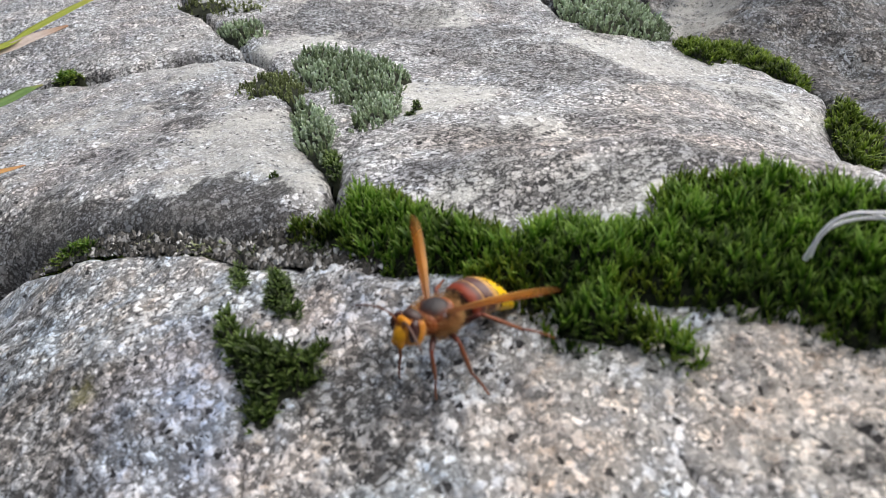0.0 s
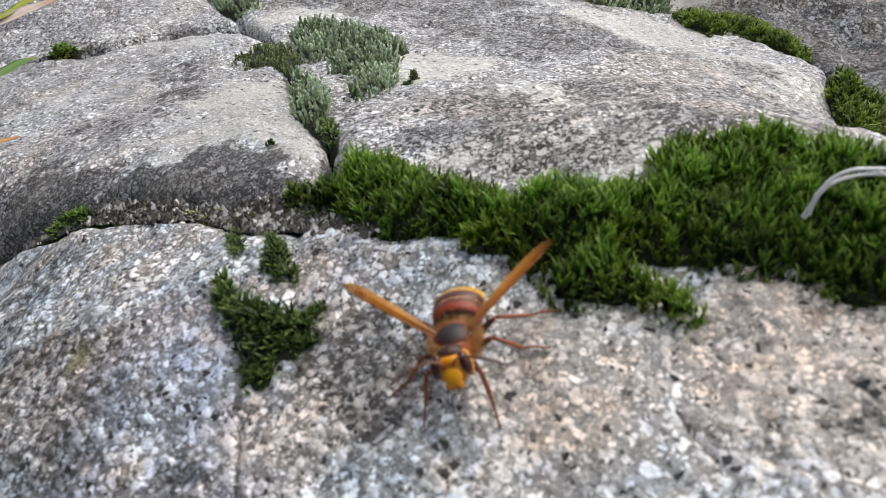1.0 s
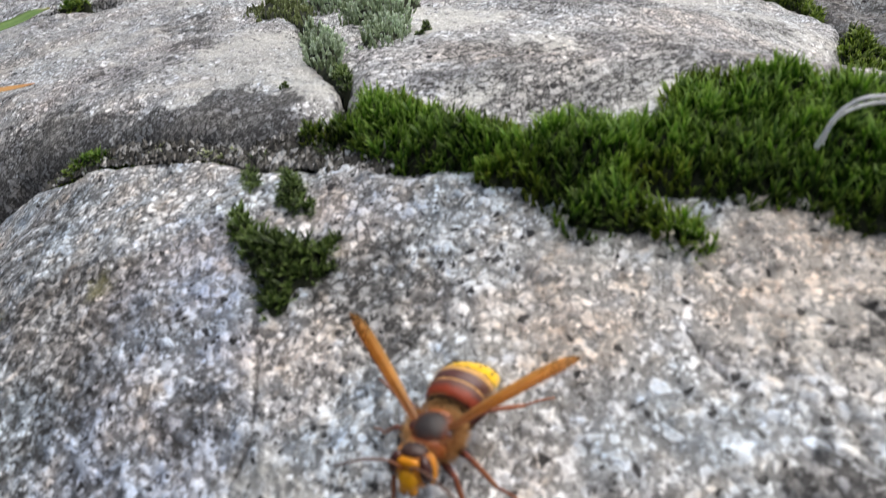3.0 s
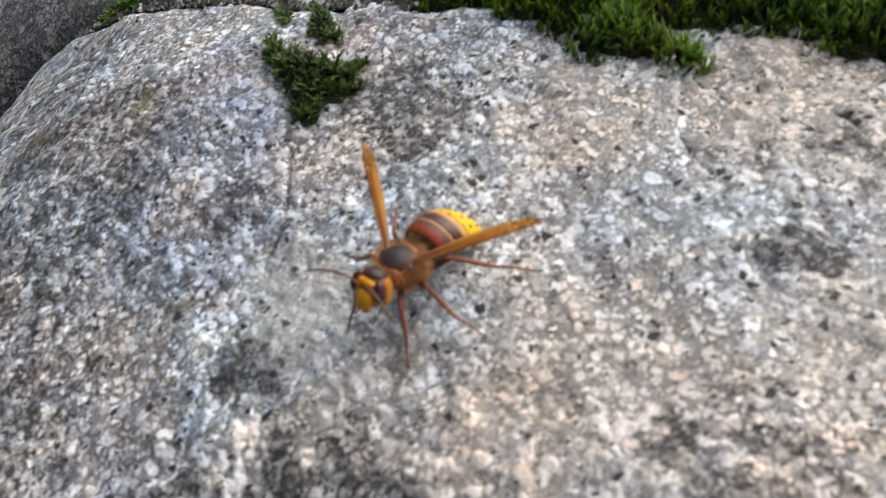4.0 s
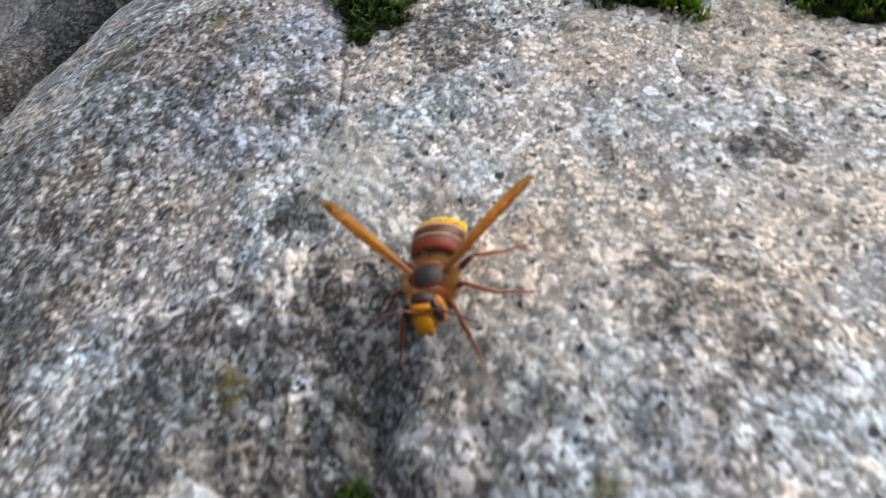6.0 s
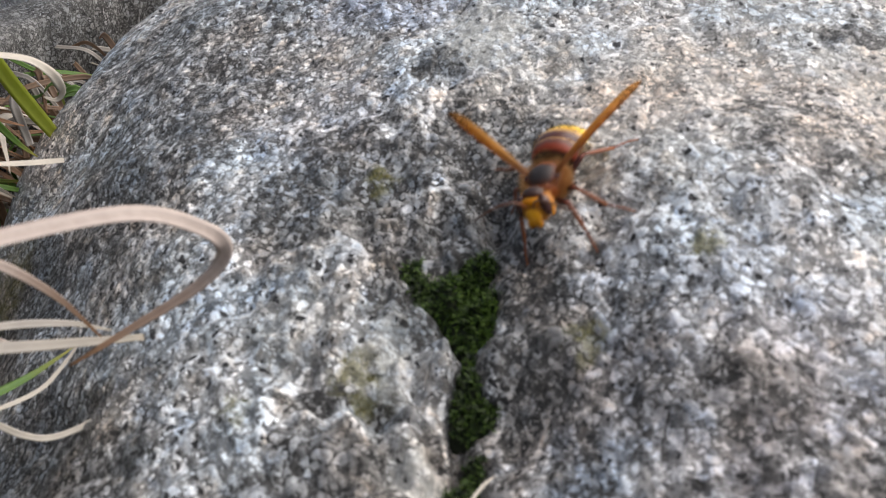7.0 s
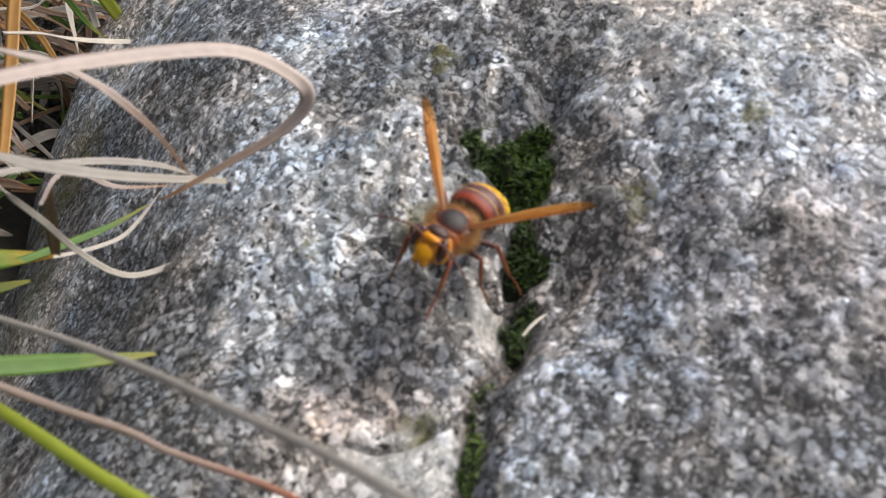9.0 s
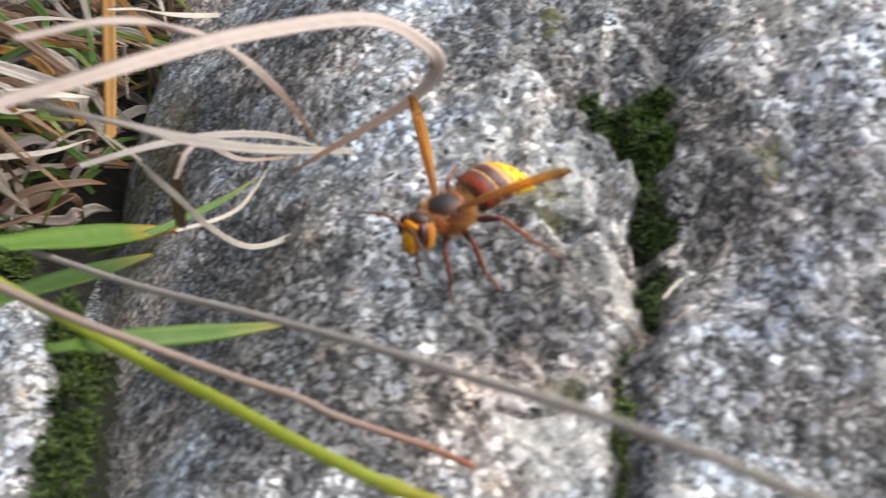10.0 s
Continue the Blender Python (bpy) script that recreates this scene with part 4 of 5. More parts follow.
        for o, lift in ((-1, fold), (-0.5, fold * 0.35), (0, 0.0), (0.5, fold * 0.35), (1, fold)):
            verts.append(c[k] + side * w * o + n * w * lift)
            along.append(s)
        for o, lift in ((0.6, fold * 0.45), (0, 0.0), (-0.6, fold * 0.45)):
            verts.append(c[k] + side * w * o + n * (w * lift - thick))
            along.append(s)
    for k in range(count - 1):
        for j in range(8):
            a, b = k * 8 + j, k * 8 + (j + 1) % 8
            faces.append((a, b, b + 8, a + 8))
    faces += [tuple(range(8)), tuple(range((count - 1) * 8, count * 8))]
    tone = np.full(len(verts), 0.5) + 0.3 * np.tile([1, 0, -1, 0, 1, 0, -1, 0], count)
    return tagged(mesh_object(name, verts, faces, mat, tuft, "", {"along": along, "tone": tone}), label, category, group)


def blade_material(name, low, high, tip, glow=0.2, rough=0.5):
    k = Nodes(name)
    at = k.coords()
    streak = k.noise(at, 500.0, 4.0)["Fac"]
    colour = k.mix(k.math("MULTIPLY", k.math("ADD", k.value("tone"), streak), 0.55), low, high)
    colour = k.mix(k.ramp(k.value("along"), [(0.72, 0.0), (0.97, 1.0)]), colour, tip)
    m = k.finish(colour, rough, k.bump(streak, 0.0002, 0.5))
    t = k.put("ShaderNodeBsdfTranslucent")
    k.l.new(colour, t.inputs[0])
    both = k.put("ShaderNodeMixShader", None, i0=glow)
    k.l.new(k.out.outputs[0], both.inputs[1])
    k.l.new(t.outputs[0], both.inputs[2])
    k.l.new(both.outputs[0], k.n["Material Output"].inputs["Surface"])
    return m


STRAW = blade_material("dry_straw", (0.30, 0.225, 0.185), (0.64, 0.54, 0.475), (0.33, 0.18, 0.09))
STRAW_PALE = blade_material("bleached_straw", (0.42, 0.36, 0.29), (0.72, 0.66, 0.56), (0.60, 0.52, 0.42))
STRAW_GREY = blade_material("grey_straw", (0.24, 0.21, 0.18), (0.50, 0.45, 0.39), (0.40, 0.35, 0.28))
STRAW_BROWN = blade_material("brown_straw", (0.10, 0.06, 0.035), (0.25, 0.15, 0.085), (0.30, 0.15, 0.07))
ORANGE = blade_material("orange_grass", (0.36, 0.17, 0.04), (0.55, 0.30, 0.09), (0.45, 0.2, 0.06))
GREEN = blade_material("green_grass", (0.06, 0.13, 0.02), (0.17, 0.29, 0.06), (0.30, 0.28, 0.05), 0.3)
YELLOW_GREEN = blade_material("yellow_green_grass", (0.30, 0.36, 0.035), (0.52, 0.56, 0.08), (0.55, 0.36, 0.05), 0.5)

YELLOWING = blade_material("yellowing_grass", (0.07, 0.16, 0.02), (0.22, 0.36, 0.06), (0.58, 0.32, 0.03), 0.35)
REDDENING = blade_material("reddening_straw", (0.20, 0.15, 0.12), (0.36, 0.27, 0.21), (0.34, 0.12, 0.06))

TUFT_NEAR = tagged(new("grass_tuft"), "tuft of dry looping straw and green leaves over the rock", "grass", "grass beside the boulder")
TUFT_LITTER = tagged(new("grass_litter"), "litter of withered brown leaves on the ground", "grass", "grass beside the boulder")
TUFT_GAP = tagged(new("grass_tuft"), "tuft of withered brown and green grass in the gap", "grass", "grass beside the boulder")
TUFT_FAR = tagged(new("grass_tuft"), "few green and orange grass leaves over the far boulder", "grass", "grass beside the boulder")
ribbon("grass_blade", "dry pinkish straw leaf bent back in a loop", [(-0.0923, -0.0917, 0.0671), (-0.0909, -0.0782, 0.0643), (-0.0868, -0.0645, 0.0631), (-0.0806, -0.0484, 0.0618), (-0.0682, -0.0306, 0.0606), (-0.0602, -0.0215, 0.0549), (-0.0571, -0.0200, 0.0503), (-0.0609, -0.0220, 0.0434), (-0.0715, -0.0273, 0.0339), (-0.0794, -0.0320, 0.0274)], 0.0030, STRAW, TUFT_NEAR, count=80)
ribbon("grass_blade", "thin arching leaf of dry straw", [(-0.0908, -0.0836, 0.0726), (-0.0908, -0.0701, 0.0692), (-0.0893, -0.0605, 0.0660), (-0.0888, -0.0548, 0.0630), (-0.0875, -0.0479, 0.0591), (-0.0849, -0.0387, 0.0514), (-0.0803, -0.0324, 0.0425), (-0.0752, -0.0286, 0.0327)], 0.0021, STRAW, TUFT_NEAR, count=60)
ribbon("grass_blade", "flat grey-brown straw leaf reaching over the rock", [(-0.0941, -0.0858, 0.0658), (-0.0944, -0.0717, 0.0563), (-0.0937, -0.0582, 0.0468), (-0.0912, -0.0491, 0.0405), (-0.0836, -0.0364, 0.0338), (-0.0704, -0.0231, 0.0299)], 0.0026, STRAW_GREY, TUFT_NEAR, taper=(0.8, 0.5), count=50)
ribbon("grass_blade", "grey dried leaf curled on the rock", [(-0.1039, -0.0536, 0.0405), (-0.1033, -0.0453, 0.0309), (-0.1031, -0.0404, 0.0238), (-0.1005, -0.0366, 0.0172), (-0.0972, -0.0332, 0.0099), (-0.0914, -0.0307, 0.0046), (-0.0866, -0.0279, 0.0032), (-0.0818, -0.0222, 0.0042), (-0.0806, -0.0181, 0.0064), (-0.0814, -0.0130, 0.0093), (-0.0820, -0.0084, 0.0122), (-0.0827, -0.0056, 0.0146)], 0.0013, STRAW_PALE, TUFT_NEAR, count=70)
ribbon("grass_blade", "short green grass leaf with a bleached edge", [(-0.1148, -0.0471, 0.0056), (-0.1104, -0.0335, 0.0018), (-0.1062, -0.0221, 0.0006), (-0.1025, -0.0124, 0.0002), (-0.0989, -0.0022, 0.0013)], 0.0020, GREEN, TUFT_NEAR)
ribbon("grass_blade", "white bleached sliver of grass", [(-0.1063, -0.0282, 0.0007), (-0.1011, -0.0216, 0.0006), (-0.0980, -0.0151, 0.0007), (-0.0969, -0.0085, 0.0026), (-0.0959, -0.0025, 0.0059)], 0.0011, STRAW_PALE, TUFT_NEAR)
ribbon("grass_blade", "broad green grass leaf yellowing at its tip", [(-0.1184, -0.0639, 0.0190), (-0.1167, -0.0525, 0.0121), (-0.1134, -0.0403, 0.0056), (-0.1080, -0.0245, -0.0020)], 0.0060, YELLOWING, TUFT_NEAR)
ribbon("grass_blade", "broad green grass leaf", [(-0.1200, -0.0690, 0.0085), (-0.1190, -0.0570, 0.0030), (-0.1160, -0.0435, -0.0025), (-0.1120, -0.0290, -0.0075)], 0.0046, GREEN, TUFT_NEAR)
ribbon("grass_blade", "fresh green grass leaf lying over the rock", [(-0.0932, -0.0858, 0.0256), (-0.0925, -0.0776, 0.0190), (-0.0891, -0.0704, 0.0147), (-0.0841, -0.0634, 0.0110), (-0.0786, -0.0556, 0.0071), (-0.0709, -0.0473, 0.0046)], 0.0036, GREEN, TUFT_NEAR)
ribbon("grass_blade", "broad yellow-green grass leaf with an orange tip", [(-0.178, 0.056, 0.075), (-0.1720, 0.0625, 0.0527), (-0.1647, 0.0691, 0.0298), (-0.1583, 0.0733, 0.0159), (-0.1523, 0.0768, 0.0048), (-0.1492, 0.0779, -0.0034)], 0.0046, YELLOW_GREEN, TUFT_GAP, taper=(0.9, 0.05))
ribbon("grass_blade", "curled bleached grass leaf", [(-0.165, 0.037, 0.042), (-0.1618, 0.0484, 0.0389), (-0.1581, 0.0607, 0.0355), (-0.1544, 0.0697, 0.0321), (-0.1511, 0.0748, 0.0271), (-0.1491, 0.0762, 0.0218), (-0.1509, 0.0759, 0.0186), (-0.1551, 0.0757, 0.0186)], 0.0030, STRAW_PALE, TUFT_GAP)
ribbon("grass_blade", "bleached grass leaf lying across the gap", [(-0.150, 0.020, 0.022), (-0.1496, 0.0322, 0.0177), (-0.1489, 0.0437, 0.0123), (-0.1462, 0.0539, 0.0087), (-0.1407, 0.0657, 0.0060), (-0.1380, 0.0719, 0.0056)], 0.0024, STRAW_PALE, TUFT_GAP)
ribbon("grass_blade", "narrow olive grass leaf", [(-0.159, 0.036, 0.048), (-0.1589, 0.0475, 0.0322), (-0.1577, 0.0570, 0.0176), (-0.1551, 0.0622, 0.0090), (-0.1523, 0.0664, 0.0034)], 0.0020, GREEN, TUFT_GAP)
ribbon("grass_blade", "upright orange dry grass leaf", [(-0.1437, 0.0059, -0.0063), (-0.1580, 0.0299, 0.0020), (-0.1690, 0.0485, 0.0126), (-0.1756, 0.0597, 0.0177), (-0.184, 0.075, 0.03)], 0.0040, ORANGE, TUFT_GAP)
ribbon("grass_blade", "green grass leaf over the far boulder", [(-0.2174, 0.3208, 0.0886), (-0.1997, 0.3555, 0.0870), (-0.1956, 0.3815, 0.0886), (-0.1820, 0.4120, 0.0941), (-0.1680, 0.4407, 0.0981)], 0.0042, YELLOW_GREEN, TUFT_FAR)
ribbon("grass_blade", "orange dry grass leaf over the far boulder", [(-0.2261, 0.3132, 0.0839), (-0.1999, 0.3550, 0.0853), (-0.1916, 0.3716, 0.0870), (-0.1821, 0.3882, 0.0888)], 0.0060, STRAW, TUFT_FAR)
ribbon("grass_blade", "green grass leaf tip beside the boulder", [(-0.1978, 0.2792, 0.0755), (-0.1828, 0.3137, 0.0753), (-0.1777, 0.3288, 0.0762), (-0.1771, 0.3405, 0.0749)], 0.0050, GREEN, TUFT_FAR)
ribbon("grass_blade", "orange dry grass tip beside the boulder", [(-0.1757, 0.2050, 0.0823), (-0.1657, 0.2250, 0.0783), (-0.1553, 0.2547, 0.0716), (-0.1529, 0.2673, 0.0688)], 0.0030, ORANGE, TUFT_FAR)
ribbon("grass_blade", "narrow bleached leaf crossing the dry loop", [(-0.1050, -0.0582, 0.0363), (-0.0999, -0.0434, 0.0336), (-0.0928, -0.0324, 0.0318), (-0.0844, -0.0248, 0.0298), (-0.0781, -0.0207, 0.0272)], 0.0016, STRAW_GREY, TUFT_NEAR, count=40)
ribbon("grass_blade", "short curled straw leaf", [(-0.0989, -0.0398, 0.0243), (-0.0997, -0.0340, 0.0265), (-0.0982, -0.0299, 0.0267), (-0.0922, -0.0262, 0.0228), (-0.0840, -0.0185, 0.0214)], 0.0012, STRAW, TUFT_NEAR, count=40)
ribbon("grass_blade", "short upright brown straw leaf", [(-0.1036, -0.0307, 0.0043), (-0.1039, -0.0303, 0.0098), (-0.1041, -0.0303, 0.0169), (-0.1032, -0.0304, 0.0233)], 0.0030, STRAW_BROWN, TUFT_NEAR, count=20)
ribbon("straw", "short pale straw stuck in the crack", [(-0.0076, -0.0405, 0.0300), (-0.0060, -0.0370, 0.0309), (-0.0042, -0.0340, 0.0312)], 0.0006, STRAW_PALE, None, "straw")


def stem(label, points, radius, mat, count=50, nodes=(), name="grass_stem", tuft=TUFT_NEAR, category=""):
    """A round grass stem, with swollen joints."""
    c = curve_points(points, count)
    ahead = np.gradient(c, axis=0)
    verts, faces, along = [], [], []
    for k in range(count):
        f = Vector(ahead[k]).normalized()
        a = f.cross(Vector((0.3, 0.2, 1))).normalized()
        b = f.cross(a)
        s = k / (count - 1)
        r = radius * (1 - 0.3 * s) * (1 + sum(0.5 * math.exp(-((s - q) / 0.015) ** 2) for q in nodes))
        for j in range(10):
            t = j / 10 * 2 * math.pi
            verts.append(Vector(c[k]) + a * (r * math.cos(t)) + b * (r * math.sin(t)))
            along.append(s)
    for k in range(count - 1):
        for j in range(10):
            p, q = k * 10 + j, k * 10 + (j + 1) % 10
            faces.append((p, q, q + 10, p + 10))
    faces += [tuple(range(10)), tuple(range((count - 1) * 10, count * 10))]
    ob = mesh_object(name, [tuple(v) for v in verts], faces, mat, tuft, "", {"along": along, "tone": [0.5] * len(verts)})
    return tagged(ob, label, category)


FIBRE = foliage("white_fibre", (0.97, 0.97, 0.97), (0.97, 0.97, 0.97), (0.97, 0.97, 0.97), 0.35, 0.25)
stem("white curled dry fibre lying on the moss", [(0.0656, 0.1235, 0.1140), (0.0658, 0.1226, 0.1169), (0.0665, 0.1225, 0.1197), (0.0679, 0.1220, 0.1225), (0.0698, 0.1208, 0.1246), (0.0724, 0.1197, 0.1255), (0.0768, 0.1174, 0.1264), (0.0822, 0.1139, 0.1269)], 0.00042, FIBRE, name="fibre", tuft=None, category="fibre")
stem("white curled dry fibre lying on the moss", [(0.0656, 0.1240, 0.1140), (0.0662, 0.1232, 0.1172), (0.0674, 0.1228, 0.1202), (0.0690, 0.1222, 0.1220), (0.0712, 0.1210, 0.1236), (0.0735, 0.1195, 0.1246), (0.0768, 0.1176, 0.1252), (0.0812, 0.1149, 0.1256)], 0.00038, FIBRE, name="fibre", tuft=None, category="fibre")
stem("white curled dry fibre lying on the moss", [(0.0660, 0.1230, 0.1150), (0.0660, 0.1224, 0.1175), (0.0668, 0.1222, 0.1206), (0.0684, 0.1217, 0.1232), (0.0706, 0.1206, 0.1250), (0.0730, 0.1196, 0.1253), (0.0760, 0.1180, 0.1245), (0.0786, 0.1168, 0.1236)], 0.00038, FIBRE, name="fibre", tuft=None, category="fibre")
stem("thin grey-brown dry grass stem", [(-0.1488, -0.0488, 0.0050), (-0.1251, -0.0538, 0.0092), (-0.0931, -0.0640, 0.0198), (-0.0704, -0.0743, 0.0324), (-0.0507, -0.0866, 0.0466), (-0.0358, -0.0978, 0.0587), (-0.0254, -0.1054, 0.0670), (-0.0178, -0.1115, 0.0730), (-0.0117, -0.1156, 0.0765), (-0.0084, -0.1182, 0.0788)], 0.0006, STRAW_GREY)
stem("yellow-green grass stem with a reddish joint", [(-0.1173, -0.0712, 0.0199), (-0.1043, -0.0745, 0.0207), (-0.0799, -0.0812, 0.0231), (-0.0661, -0.0877, 0.0293), (-0.0548, -0.0927, 0.0333), (-0.0458, -0.0956, 0.0354), (-0.0404, -0.0964, 0.0356), (-0.0310, -0.0973, 0.0365), (-0.0227, -0.0981, 0.0374)], 0.0010, YELLOW_GREEN, 60, (0.76,))
stem("reddish-brown dry grass stem", [(-0.105, -0.086, 0.037), (-0.0895, -0.0837, 0.0313), (-0.0787, -0.0820, 0.0283), (-0.0669, -0.0807, 0.0259), (-0.0579, -0.0798, 0.0246), (-0.0517, -0.0799, 0.0234), (-0.0387, -0.0793, 0.0223), (-0.0312, -0.0803, 0.0225)], 0.0007, REDDENING)


def thatch():
    """Loose dry leaves in the gap beside the boulder."""
    rng = random.Random(4)
    kinds = ((STRAW_BROWN, "brown withered grass leaf in the gap"), (STRAW_GREY, "grey withered grass leaf in the gap"), (STRAW_PALE, "bleached grass leaf in the gap"), (GREEN, "green grass leaf in the gap"), (ORANGE, "orange withered grass leaf in the gap"))
    for k in range(300):
        x, y = rng.uniform(-0.245, -0.14), rng.uniform(-0.10, 0.16) if k < 120 else rng.uniform(-0.04, 0.11)
        z = (-0.016 if y > -0.02 else -0.030) + rng.uniform(0.0, 0.022) - (0.03 * rng.random() if k > 190 else 0.0)
        mat, label = kinds[rng.choices(range(5), (12, 5, 2, 4, 2))[0]]
        a, n = rng.uniform(-0.9, 0.9) + rng.choice((0, math.pi)), rng.uniform(0.025, 0.06)
        pts = []
        for s in (0, 0.35, 0.7, 1.0):
            pts.append((x + n * s * math.cos(a) + rng.uniform(-0.004, 0.004), y + n * s * math.sin(a) + rng.uniform(-0.004, 0.004), z + 0.012 * math.sin(s * 2.6) * rng.uniform(0.2, 1.2)))
        limit = -0.158 if y > 0.0 else -0.150
        if max(p[0] for p in pts) > limit:
            shift = max(p[0] for p in pts) - limit
            pts = [(p[0] - shift, p[1], p[2]) for p in pts]
        ribbon("grass_blade", label, pts, rng.uniform(0.0012, 0.0032), mat, TUFT_GAP, count=16, twist=rng.uniform(-1, 1))


def litter():
    """Withered leaves lying on the ground of the gap."""
    rng = random.Random(9)
    for k in range(170):
        x, y = rng.uniform(-0.235, -0.165), rng.uniform(-0.035, 0.10)
        a, n = rng.uniform(0, 2 * math.pi), rng.uniform(0.015, 0.04)
        z = -0.056 + 0.018 * math.exp(-((x + 0.20) / 0.035) ** 2) + rng.uniform(0.0, 0.012)
        mat, label = rng.choice(((STRAW_BROWN, "brown withered leaf on the ground"), (STRAW_GREY, "grey withered leaf on the ground"), (STRAW, "dry straw leaf on the ground"), (GREEN, "green leaf on the ground")))
        pts = [(min(-0.158, x + n * s * math.cos(a)), y + n * s * math.sin(a), z + 0.006 * math.sin(3 * s) * rng.uniform(0.3, 1.2)) for s in (0, 0.35, 0.7, 1.0)]
        ribbon("grass_blade", label, pts, rng.uniform(0.0018, 0.0040), mat, TUFT_LITTER, count=12, twist=rng.uniform(-1, 1))


thatch()
litter()


# ---- the hornet ----
MM = 0.001


def chitin(name, stops, source="u", rough=0.32, bump=0.00004, coat=0.25, speckle=0.15):
    """Shiny shell, coloured along or round the piece."""
    k = Nodes(name)
    at = k.coords()
    n = k.noise(at, 2200.0, 3.0)["Fac"]
    pos = k.math("ADD", k.value(source), k.math("MULTIPLY", k.math("SUBTRACT", k.noise(at, 900.0, 3.0)["Fac"], 0.5), speckle))
    k.out.inputs["Coat Weight"].default_value = 0.5 * coat
    k.out.inputs["Specular IOR Level"].default_value = 0.35
    k.out.inputs["Coat Roughness"].default_value = 0.25
    return k.finish(k.ramp(pos, stops), rough, k.bump(n, bump))


def shell(rings, sides=20, cap=True, broad=1.36):
    """A closed tube of oval rings (y, z, half width, half height), with u along and v over it (0 below, 1 on top)."""
    bm = bmesh.new()
    lu, lv = bm.verts.layers.float.new("u"), bm.verts.layers.float.new("v")
    made = []
    for k, (y, z, rx, rz) in enumerate(rings):
        row = []
        for j in range(sides):
            t = 2 * math.pi * j / sides
            v = bm.verts.new((broad * rx * MM * math.sin(t), y * MM, (z + 1.2 * rz * math.cos(t)) * MM))
            v[lu], v[lv] = k / (len(rings) - 1), 0.5 + 0.5 * math.cos(t)
            row.append(v)
        made.append(row)
    for a, b in zip(made, made[1:]):
        for j in range(sides):
            bm.faces.new((a[j], a[(j + 1) % sides], b[(j + 1) % sides], b[j]))
    if cap:
        bm.faces.new(made[0][::-1])
        bm.faces.new(made[-1])
    return bm


def limb(points, radii, sides=8):
    """A jointed rod through points in millimetres."""
    bm = bmesh.new()
    lu = bm.verts.layers.float.new("u")
    bm.verts.layers.float.new("v")
    pts = [Vector(p) * MM for p in points]
    made = []
    for k, (p, r) in enumerate(zip(pts, radii)):
        f = (pts[min(k + 1, len(pts) - 1)] - pts[max(k - 1, 0)]).normalized()
        a = f.cross(Vector((0.31, 0.17, 0.93))).normalized()
        b = f.cross(a)
        row = []
        for j in range(sides):
            t = 2 * math.pi * j / sides
            v = bm.verts.new(p + (a * math.cos(t) + b * math.sin(t)) * r * MM)
            v[lu] = k / (len(pts) - 1)
            row.append(v)
        made.append(row)
    for a, b in zip(made, made[1:]):
        for j in range(sides):
            bm.faces.new((a[j], a[(j + 1) % sides], b[(j + 1) % sides], b[j]))
    bm.faces.new(made[0][::-1])
    bm.faces.new(made[-1])
    return bm


def oval(centre, radii, turn=(0, 0, 0), cuts=14):
    bm = bmesh.new()
    bmesh.ops.create_uvsphere(bm, u_segments=cuts + 4, v_segments=cuts, radius=1.0)
    lu, lv = bm.verts.layers.float.new("u"), bm.verts.layers.float.new("v")
    for v in bm.verts:
        v[lu], v[lv] = 0.5 + 0.5 * v.co.y, 0.5 + 0.5 * v.co.z
    bmesh.ops.transform(bm, matrix=pose(*[c * MM for c in centre], *turn) @ Matrix.Diagonal((*[r * MM for r in radii], 1)), verts=bm.verts)
    return bm


RED, DARK, CREAM, YELLOW, PURPLE = (0.23, 0.030, 0.005), (0.016, 0.007, 0.006), (0.55, 0.30, 0.10), (0.84, 0.50, 0.006), (0.085, 0.028, 0.022)
THORAX = chitin("hornet_thorax", [(0.0, (0.06, 0.025, 0.014)), (0.5, (0.20, 0.06, 0.016)), (0.8, (0.20, 0.055, 0.015)), (1.0, (0.08, 0.028, 0.015))], "v", 0.45, 0.00006, 0.1)
SCUTUM = chitin("hornet_scutum", [(0.0, (0.20, 0.05, 0.015)), (0.70, (0.10, 0.03, 0.014)), (0.84, (0.034, 0.02, 0.016)), (1.0, (0.026, 0.021, 0.02))], "v", 0.5, 0.00008, 0.1, 0.3)
COLLAR = chitin("hornet_collar", [(0.0, (0.34, 0.10, 0.02)), (0.7, (0.36, 0.09, 0.016)), (1.0, (0.22, 0.06, 0.02))], "v", 0.45)
SCUTELLUM = chitin("hornet_scutellum", [(0.0, (0.24, 0.07, 0.02)), (1.0, (0.26, 0.08, 0.02))], "v")
SEGMENT_FIRST = chitin("hornet_first_segment", [(0.0, DARK), (0.32, DARK), (0.42, RED), (0.56, RED), (0.66, (0.10, 0.030, 0.018)), (0.78, (0.10, 0.034, 0.024)), (0.85, CREAM), (0.93, CREAM), (1.0, PURPLE)], "u", 0.5)
SEGMENT_SECOND = chitin("hornet_second_segment", [(0.0, PURPLE), (0.58, PURPLE), (0.68, CREAM), (1.0, (0.72, 0.42, 0.05))])
SEGMENT_THIRD = chitin("hornet_third_segment", [(0.0, PURPLE), (0.22, PURPLE), (0.34, YELLOW), (1.0, YELLOW)], "u", 0.3, 0.00004, 0.25, 0.6)
SEGMENT_YELLOW = chitin("hornet_yellow_segment", [(0.0, PURPLE), (0.10, PURPLE), (0.18, YELLOW), (1.0, YELLOW)], "u", 0.3, 0.00004, 0.3, 0.4)
HEAD = chitin("hornet_head", [(0.0, (0.52, 0.20, 0.012)), (0.6, (0.46, 0.16, 0.012)), (1.0, (0.22, 0.07, 0.02))], "v", 0.38)
